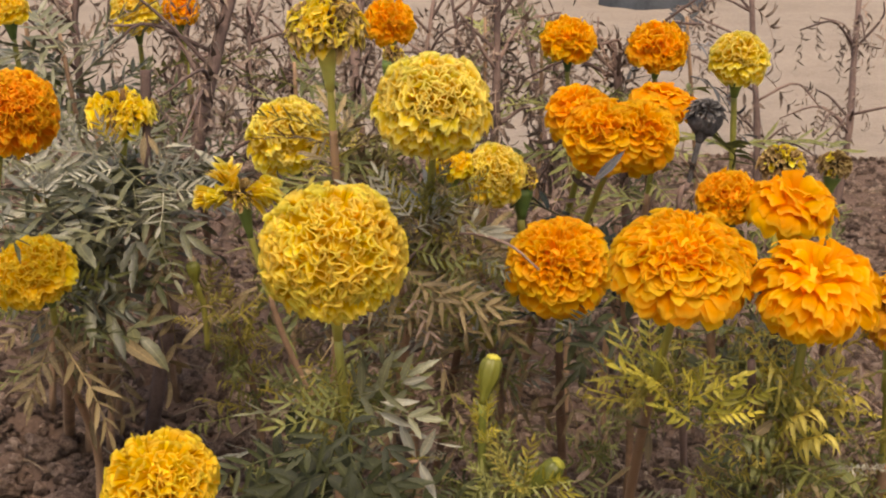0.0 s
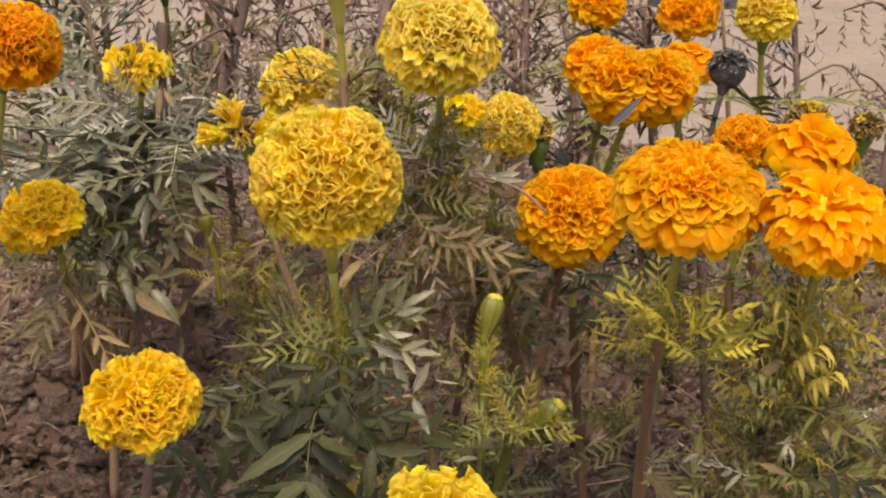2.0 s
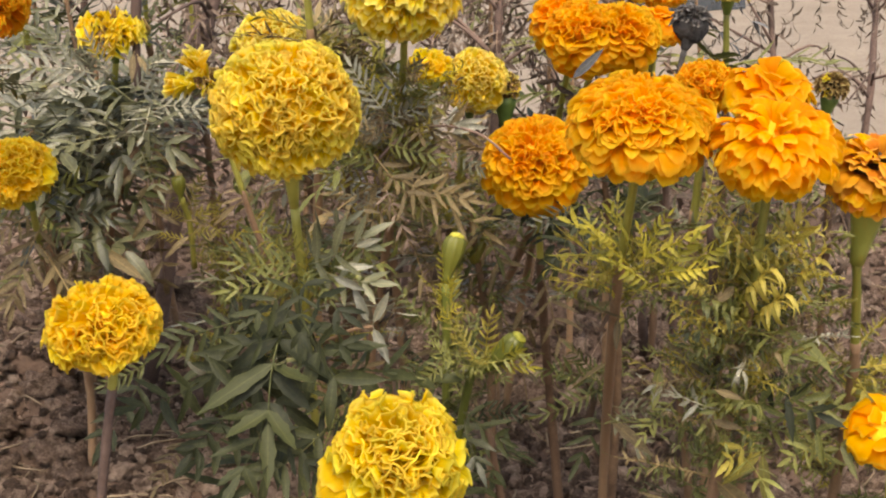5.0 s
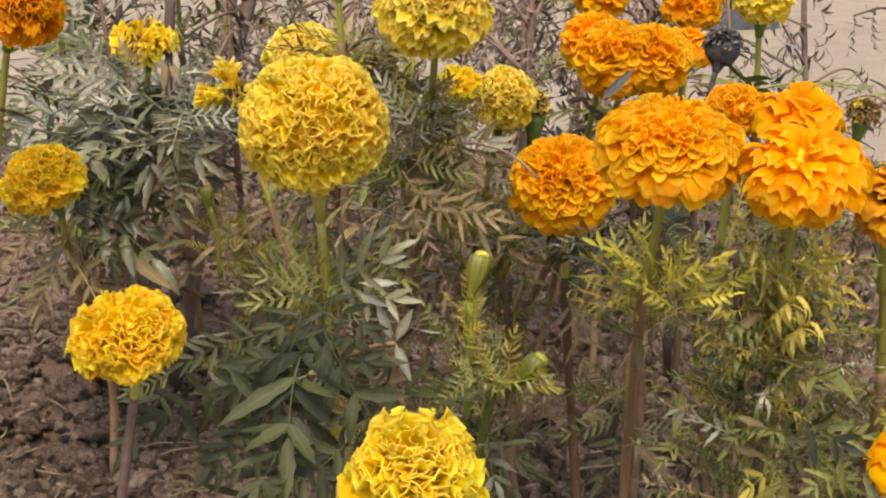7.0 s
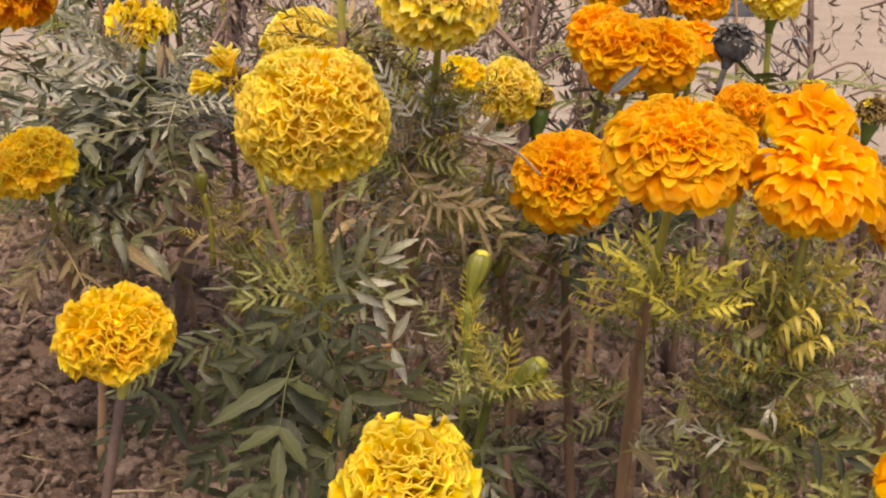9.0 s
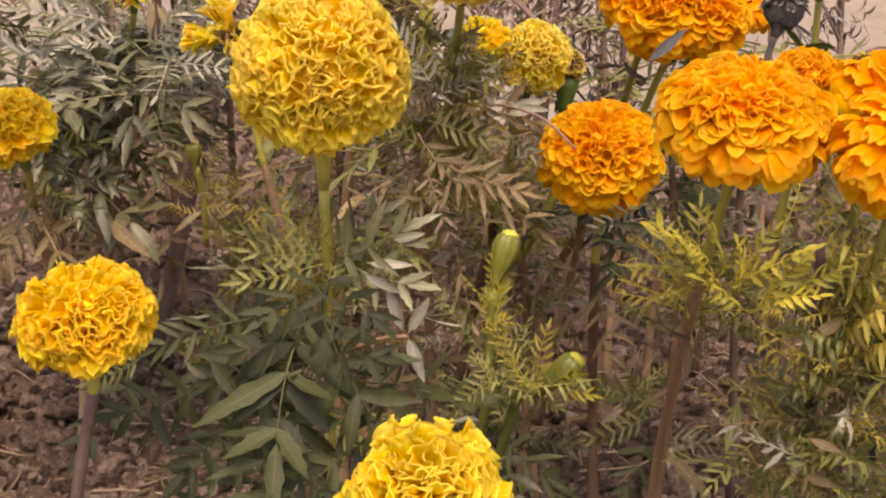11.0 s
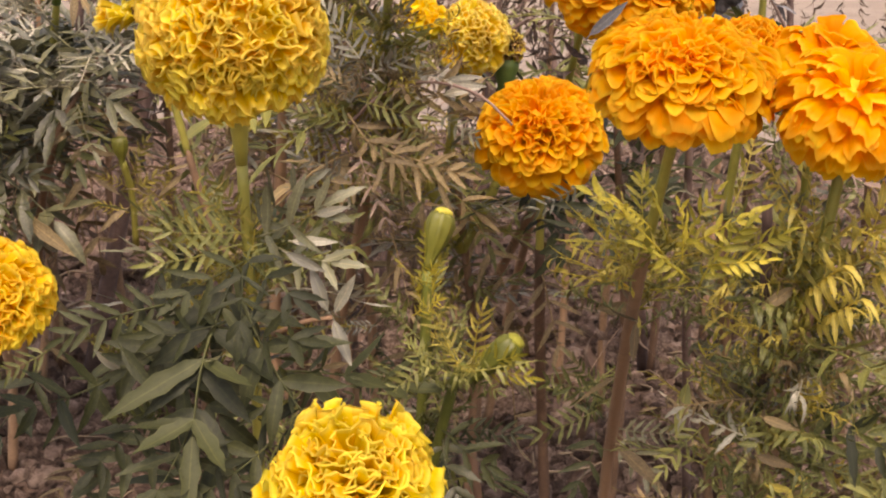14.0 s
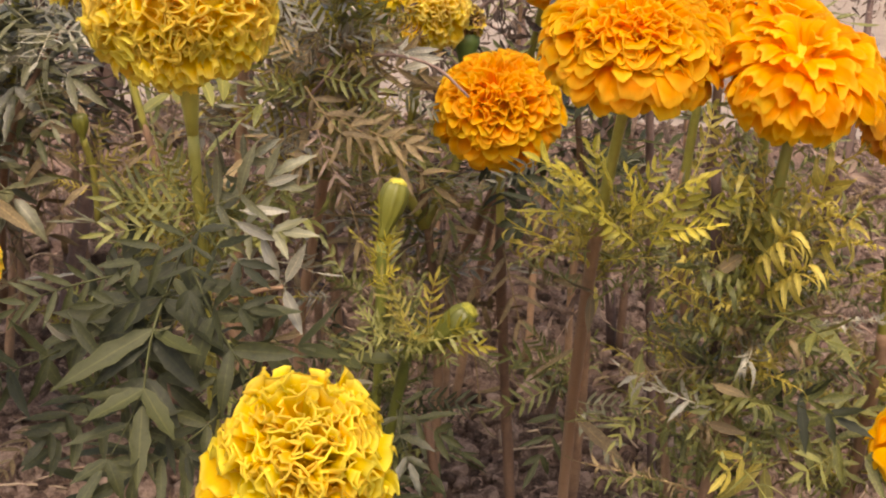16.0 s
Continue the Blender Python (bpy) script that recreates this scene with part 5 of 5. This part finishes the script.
# low on the stem of the wide flower
leaf_between(wide_plant, (0.126, 0.82, 0.176), (0.093, 0.8, 0.191), "green", "plume")
leaf_between(wide_plant, (0.123, 0.82, 0.167), (0.089, 0.8, 0.162), "green", "plume")
leaf_between(wide_plant, (0.124, 0.82, 0.184), (0.107, 0.81, 0.202), "green", "plume")
leaf_between(wide_plant, (0.133, 0.8, 0.168), (0.159, 0.78, 0.172), "grey", "plume")
leaf_between(wide_plant, (0.133, 0.8, 0.162), (0.15, 0.78, 0.149), "grey", "palmate")
leaf_between(wide_plant, (0.13, 0.74, 0.26), (0.107, 0.72, 0.266), "tan", "oval")
leaf_between(wide_plant, (0.13, 0.74, 0.26), (0.125, 0.72, 0.242), "young", "oval")
leaf_between(wide_plant, (0.132, 0.74, 0.262), (0.135, 0.73, 0.282), "tan", "oval")
leaf_between(wide_plant, (0.133, 0.74, 0.264), (0.116, 0.73, 0.274), "tan", "single")
leaf_between(wide_plant, (0.123, 0.82, 0.154), (0.112, 0.8, 0.128), "dark", "palmate")
leaf_between(wide_plant, (0.108, 0.77, 0.309), (0.087, 0.75, 0.288), "dark", "palmate")
leaf_between(wide_plant, (0.104, 0.77, 0.313), (0.115, 0.75, 0.293), "dark", "palmate")
leaf_between(wide_plant, (0.101, 0.78, 0.314), (0.076, 0.77, 0.304), "grey", "plume")
# under the loose orange flower
leaf_between(loose_plant, (0.144, 0.66, 0.256), (0.139, 0.65, 0.231), "green", "oval")
leaf_between(loose_plant, (0.147, 0.66, 0.256), (0.167, 0.64, 0.261), "lime", "sprig")
leaf_between(loose_plant, (0.15, 0.66, 0.257), (0.152, 0.65, 0.278), "lime", "sprig")
leaf_between(loose_plant, (0.191, 0.62, 0.265), (0.217, 0.6, 0.253), "dark", "palmate")
leaf_between(loose_plant, (0.205, 0.62, 0.24), (0.231, 0.59, 0.237), "green", "palmate")
leaf_between(loose_plant, (0.19, 0.62, 0.272), (0.165, 0.6, 0.251), "green", "plume")
leaf_between(loose_plant, (0.191, 0.6, 0.347), (0.206, 0.59, 0.339), "lime", "curly")
leaf_between(loose_plant, (0.201, 0.6, 0.329), (0.221, 0.59, 0.328), "lime", "curly")
leaf_between(loose_plant, (0.217, 0.6, 0.306), (0.23, 0.59, 0.319), "young", "curly")
leaf_between(loose_plant, (0.182, 0.6, 0.32), (0.194, 0.59, 0.318), "lime", "curly")
leaf_between(loose_plant, (0.208, 0.6, 0.342), (0.215, 0.59, 0.354), "tan", "curly")
leaf_between(loose_plant, (0.175, 0.6, 0.304), (0.16, 0.59, 0.301), "young", "curly")
leaf_between(loose_plant, (0.194, 0.6, 0.308), (0.208, 0.59, 0.318), "young", "curly")
leaf_between(loose_plant, (0.156, 0.6, 0.331), (0.141, 0.59, 0.325), "lime", "curly")
leaf_between(loose_plant, (0.174, 0.62, 0.287), (0.197, 0.6, 0.284), "green", "plume")
leaf_between(loose_plant, (0.207, 0.61, 0.289), (0.229, 0.59, 0.298), "silver", "curly")
leaf_between(loose_plant, (0.164, 0.6, 0.265), (0.177, 0.59, 0.264), "tan", "oval")
leaf_between(loose_plant, (0.163, 0.6, 0.247), (0.178, 0.59, 0.247), "tan", "oval")
leaf_between(loose_plant, (0.175, 0.61, 0.319), (0.158, 0.6, 0.31), "tan", "oval")
leaf_between(loose_plant, (0.216, 0.61, 0.314), (0.23, 0.59, 0.316), "young", "curly")
leaf_between(loose_plant, (0.214, 0.61, 0.302), (0.231, 0.59, 0.305), "green", "curly")
leaf_between(loose_plant, (0.216, 0.64, 0.258), (0.24, 0.63, 0.263), "green", "plume")
leaf_between(loose_plant, (0.181, 0.62, 0.245), (0.205, 0.6, 0.259), "green", "broad")
leaf_between(loose_plant, (0.152, 0.65, 0.237), (0.135, 0.63, 0.225), "green", "plume")
leaf_between(loose_plant, (0.155, 0.65, 0.234), (0.173, 0.63, 0.217), "green", "palmate")
leaf_between(loose_plant, (0.15, 0.66, 0.239), (0.166, 0.64, 0.242), "green", "plume")
leaf_between(loose_plant, (0.189, 0.61, 0.234), (0.174, 0.59, 0.229), "young", "palmate")
leaf_between(loose_plant, (0.221, 0.61, 0.233), (0.206, 0.59, 0.231), "green", "palmate")
leaf_between(loose_plant, (0.203, 0.62, 0.317), (0.185, 0.61, 0.304), "green", "curly")
leaf_between(loose_plant, (0.174, 0.62, 0.322), (0.188, 0.61, 0.332), "lime", "curly")
leaf_between(loose_plant, (0.167, 0.62, 0.34), (0.179, 0.61, 0.346), "lime", "curly")
leaf_between(loose_plant, (0.191, 0.62, 0.325), (0.207, 0.61, 0.338), "young", "curly")
leaf_between(loose_plant, (0.15, 0.63, 0.317), (0.133, 0.62, 0.332), "young", "curly")
leaf_between(loose_plant, (0.147, 0.63, 0.311), (0.159, 0.62, 0.327), "young", "curly")
leaf_between(loose_plant, (0.173, 0.66, 0.343), (0.195, 0.65, 0.344), "grey", "curly")
leaf_between(loose_plant, (0.166, 0.66, 0.346), (0.179, 0.65, 0.359), "green", "curly")
stem(loose_plant, [(0.171, 0.63, 0.267), (0.164, 0.615, 0.311), (0.157, 0.6, 0.355)], 0.0026, 0.0021, DEADWOOD, "dead_stalk", 10)
# the leafy plant with thick stems
leaf_between(bushy_plant, (-0.246, 0.98, 0.349), (-0.238, 0.93, 0.31), "grey", "palmate")
leaf_between(bushy_plant, (-0.246, 0.96, 0.342), (-0.274, 0.93, 0.329), "grey", "palmate")
leaf_between(bushy_plant, (-0.239, 0.96, 0.338), (-0.197, 0.93, 0.322), "grey", "palmate")
leaf_between(bushy_plant, (-0.253, 0.97, 0.349), (-0.285, 0.95, 0.342), "grey", "palmate")
leaf_between(bushy_plant, (-0.316, 0.97, 0.344), (-0.357, 0.95, 0.33), "grey", "palmate")
leaf_between(bushy_plant, (-0.308, 0.97, 0.335), (-0.332, 0.95, 0.31), "grey", "palmate")
leaf_between(bushy_plant, (-0.257, 0.98, 0.358), (-0.29, 0.97, 0.355), "silver", "plume")
leaf_between(bushy_plant, (-0.267, 0.99, 0.363), (-0.324, 0.97, 0.379), "silver", "plume")
leaf_between(bushy_plant, (-0.258, 0.99, 0.363), (-0.268, 0.98, 0.394), "silver", "plume")
leaf_between(bushy_plant, (-0.231, 0.97, 0.354), (-0.189, 0.95, 0.372), "silver", "plume")
leaf_between(bushy_plant, (-0.227, 0.97, 0.345), (-0.185, 0.95, 0.346), "silver", "plume")
leaf_between(bushy_plant, (-0.237, 0.98, 0.356), (-0.207, 0.97, 0.381), "silver", "plume")
leaf_between(bushy_plant, (-0.343, 1.0, 0.365), (-0.365, 0.98, 0.346), "grey", "plume")
leaf_between(bushy_plant, (-0.305, 0.98, 0.351), (-0.333, 0.97, 0.359), "silver", "plume")
leaf_between(bushy_plant, (-0.292, 0.96, 0.328), (-0.313, 0.94, 0.315), "grey", "plume")
leaf_between(bushy_plant, (-0.23, 0.96, 0.325), (-0.209, 0.94, 0.294), "green", "plume")
leaf_between(bushy_plant, (-0.249, 0.96, 0.311), (-0.26, 0.93, 0.287), "grey", "palmate")
leaf_between(bushy_plant, (-0.242, 0.96, 0.311), (-0.221, 0.93, 0.283), "green", "palmate")
leaf_between(bushy_plant, (-0.287, 1.0, 0.374), (-0.308, 1.0, 0.397), "grey", "plume")
leaf_between(bushy_plant, (-0.344, 1.05, 0.388), (-0.371, 1.05, 0.407), "grey", "palmate")
leaf_between(bushy_plant, (-0.314, 1.05, 0.402), (-0.331, 1.05, 0.421), "grey", "palmate")
leaf_between(bushy_plant, (-0.348, 1.03, 0.373), (-0.376, 1.02, 0.36), "tan", "plume")
# under the yellow flower beside it
leaf_between(low_plant, (-0.276, 0.86, 0.291), (-0.239, 0.84, 0.314), "green", "plume")
leaf_between(low_plant, (-0.28, 0.86, 0.287), (-0.307, 0.83, 0.271), "tan", "plume")
leaf_between(low_plant, (-0.276, 0.86, 0.285), (-0.293, 0.83, 0.229), "tan", "plume")
leaf_between(low_plant, (-0.272, 0.86, 0.287), (-0.247, 0.84, 0.264), "green", "plume")
leaf_between(low_plant, (-0.288, 0.86, 0.291), (-0.317, 0.84, 0.29), "green", "plume")
leaf_between(low_plant, (-0.275, 0.87, 0.288), (-0.228, 0.85, 0.289), "grey", "plume")
leaf_between(low_plant, (-0.268, 0.87, 0.275), (-0.276, 0.85, 0.252), "tan", "plume")
# a small closed bud on an arching stalk
bud(bushy_plant, (-0.191, 0.93, 0.278), (-0.193, 0.93, 0.297), 0.0052, False, 7)
stem(bushy_plant, [(-0.189, 0.95, 0.217), (-0.188, 0.94, 0.256), (-0.191, 0.93, 0.28)], 0.0022, 0.0024, STALK, "flower_stalk", 10)
leaf_between(bushy_plant, (-0.189, 0.94, 0.256), (-0.167, 0.93, 0.275), "young", "sprig")
leaf_between(bushy_plant, (-0.189, 0.94, 0.26), (-0.205, 0.93, 0.269), "young", "sprig")
leaf_between(bushy_plant, (-0.189, 0.94, 0.248), (-0.164, 0.93, 0.252), "young", "sprig")
leaf_between(bushy_plant, (-0.19, 0.94, 0.244), (-0.21, 0.93, 0.25), "young", "sprig")
leaf_between(bushy_plant, (-0.188, 0.94, 0.232), (-0.168, 0.93, 0.232), "young", "sprig")
leaf_between(bushy_plant, (-0.189, 0.94, 0.268), (-0.174, 0.93, 0.294), "young", "sprig")

# ---- dry stalks lying on the bed ----
def dry_stalk(a, b, r, seed):
    rr = random.Random(seed + 90)
    p, q = Vector((*a, soil_height(*a) + 0.006)), Vector((*b, soil_height(*b) + 0.006))
    pts = []
    for x in curve_points([p, p.lerp(q, 0.35) + Vector((rr.uniform(-1, 1), rr.uniform(-1, 1), 0.4)) * 0.005, p.lerp(q, 0.7) + Vector((rr.uniform(-1, 1), rr.uniform(-1, 1), 0.4)) * 0.005, q], 14):
        pts.append(Vector((x.x, x.y, max(x.z, soil_height(x.x, x.y) + 0.004))) - p)
    v, f = tube(pts, [r * (1.1 - 0.5 * i / 13) for i in range(14)], 6, 0.10, seed)
    ob = tagged(new("dry_stalk", mesh_of("dry_stalk", v, f, STRAW)), "thin dry straw-coloured stalk lying on the soil", "dry stalk", "dry stalks on the soil")
    ob.location = p
    return ob


dry_stalk((0.099, 1.032), (0.200, 1.065), 0.0013, 0)
dry_stalk((0.197, 1.113), (0.215, 1.034), 0.0011, 1)
dry_stalk((0.055, 1.048), (0.071, 0.981), 0.0011, 2)
dry_stalk((0.122, 1.060), (0.189, 1.082), 0.0011, 3)
dry_stalk((-0.324, 1.440), (-0.303, 1.579), 0.0013, 4)
dry_stalk((-0.277, 0.946), (-0.221, 0.953), 0.0014, 5)
dry_stalk((-0.132, 1.449), (-0.086, 1.387), 0.0011, 6)

# ---- clods and litter on the soil ----
def clod_mesh(seed, sides, rows):
    rr = random.Random(seed)
    off = Vector((rr.uniform(0, 50), rr.uniform(0, 50), 0))
    verts, faces, nu, nv = [], [], sides, rows
    verts.append(Vector((0, 0, 1)))
    for i in range(1, nv):
        th = math.pi * i / nv
        for j in range(nu):
            a = 2 * math.pi * (j + 0.5 * (i % 2)) / nu
            verts.append(Vector((math.sin(th) * math.cos(a), math.sin(th) * math.sin(a), math.cos(th))))
    verts.append(Vector((0, 0, -1)))
    for j in range(nu):
        faces.append((0, 1 + j, 1 + (j + 1) % nu))
        faces.append((len(verts) - 1, len(verts) - 2 - j, len(verts) - 2 - (j + 1) % nu))
    for i in range(nv - 2):
        for j in range(nu):
            a, b = 1 + i * nu + j, 1 + i * nu + (j + 1) % nu
            faces.append((a, a + nu, b + nu, b))
    out = []
    for v in verts:
        k = 1 + 0.55 * noise.noise(v * 1.4 + off) + 0.6 * noise.noise(v * 3.2 + off) + 0.38 * noise.noise(v * 7.5 + off)
        out.append(Vector((v.x * k, v.y * k * 0.8, v.z * k * 0.6)))
    return out, faces


CLODS = [clod_mesh(k, 6, 4) for k in range(24)]
CLOD_MESHES = [mesh_of("soil_clod", *clod_mesh(50 + k, 18, 11), CRUMB) for k in range(16)]
rc = random.Random(21)
for i in range(280):
    y = 0.80 + 0.95 * rc.random() ** 1.3
    x = rc.uniform(-0.42, 0.42) * y
    r = 0.007 + 0.013 * rc.random() ** 2.0
    ob = child("soil_clod", rc.choice(CLOD_MESHES), bed, Matrix.Translation((x, y, soil_height(x, y) + r * 0.25)) @ pose(0, 0, 0, rc.uniform(-25, 25), rc.uniform(-25, 25), rc.uniform(0, 360)) @ Matrix.Diagonal((r, r, r, 1)))

for x, y, r in ((-0.417, 1.096, 0.017), (-0.393, 1.134, 0.02), (-0.47, 1.212, 0.013), (-0.458, 1.32, 0.014), (-0.378, 1.276, 0.012), (-0.325, 1.326, 0.02), (-0.277, 1.345, 0.022), (-0.325, 1.414, 0.016), (0.057, 1.334, 0.016), (0.109, 1.358, 0.018), (0.075, 1.405, 0.014), (0.238, 1.411, 0.018), (0.244, 1.361, 0.015), (-0.527, 1.386, 0.012), (-0.361, 1.275, 0.013)):
    child("soil_clod", rc.choice(CLOD_MESHES), bed, Matrix.Translation((x, y, soil_height(x, y) + r * 0.3)) @ pose(0, 0, 0, rc.uniform(-25, 25), rc.uniform(-25, 25), rc.uniform(0, 360)) @ Matrix.Diagonal((r, r, r, 1)))

verts, faces = [], []
for i in range(29000):
    y = 0.85 + 1.65 * rc.random() ** 1.4
    x = rc.uniform(-0.5, 0.5) * y
    r = 0.0019 + 0.0078 * rc.random() ** 2.0
    m = Matrix.Translation((x, y, soil_height(x, y) + r * 0.3)) @ pose(0, 0, 0, rc.uniform(-40, 40), rc.uniform(-40, 40), rc.uniform(0, 360)) @ Matrix.Diagonal((r, r, r, 1))
    v, f = rc.choice(CLODS)
    n = len(verts)
    verts += [m @ q for q in v]
    faces += [tuple(n + k for k in g) for g in f]
crumbs = tagged(new("soil_crumbs", mesh_of("soil_crumbs", verts, faces, CRUMB, False)), "loose crumbs of dry brown earth over the bed", "soil", kind="stuff")

verts, faces = [], []
for i in range(900):
    x, y, a = rc.uniform(-0.8, 0.8), 0.82 + 1.38 * rc.random() ** 1.6, rc.uniform(0, 6.28)
    ln = rc.uniform(0.012, 0.05)
    z = soil_height(x, y) + 0.006
    d = Vector((math.cos(a), math.sin(a), rc.uniform(-0.1, 0.25))) * ln
    b = Vector((x, y, z))
    v, f = tube(curve_points([b, b + d * 0.5 + Vector((rc.uniform(-1, 1), rc.uniform(-1, 1), rc.uniform(0, 1))) * ln * 0.2, b + d], 6), [0.0011, 0.0012, 0.0012, 0.0011, 0.0009, 0.0005], 4)
    n = len(verts)
    verts += v
    faces += [tuple(n + k for k in g) for g in f]
litter = tagged(new("dry_litter", mesh_of("dry_litter", verts, faces, STRAW)), "bits of dry stalk and straw scattered on soil", "litter", kind="stuff")
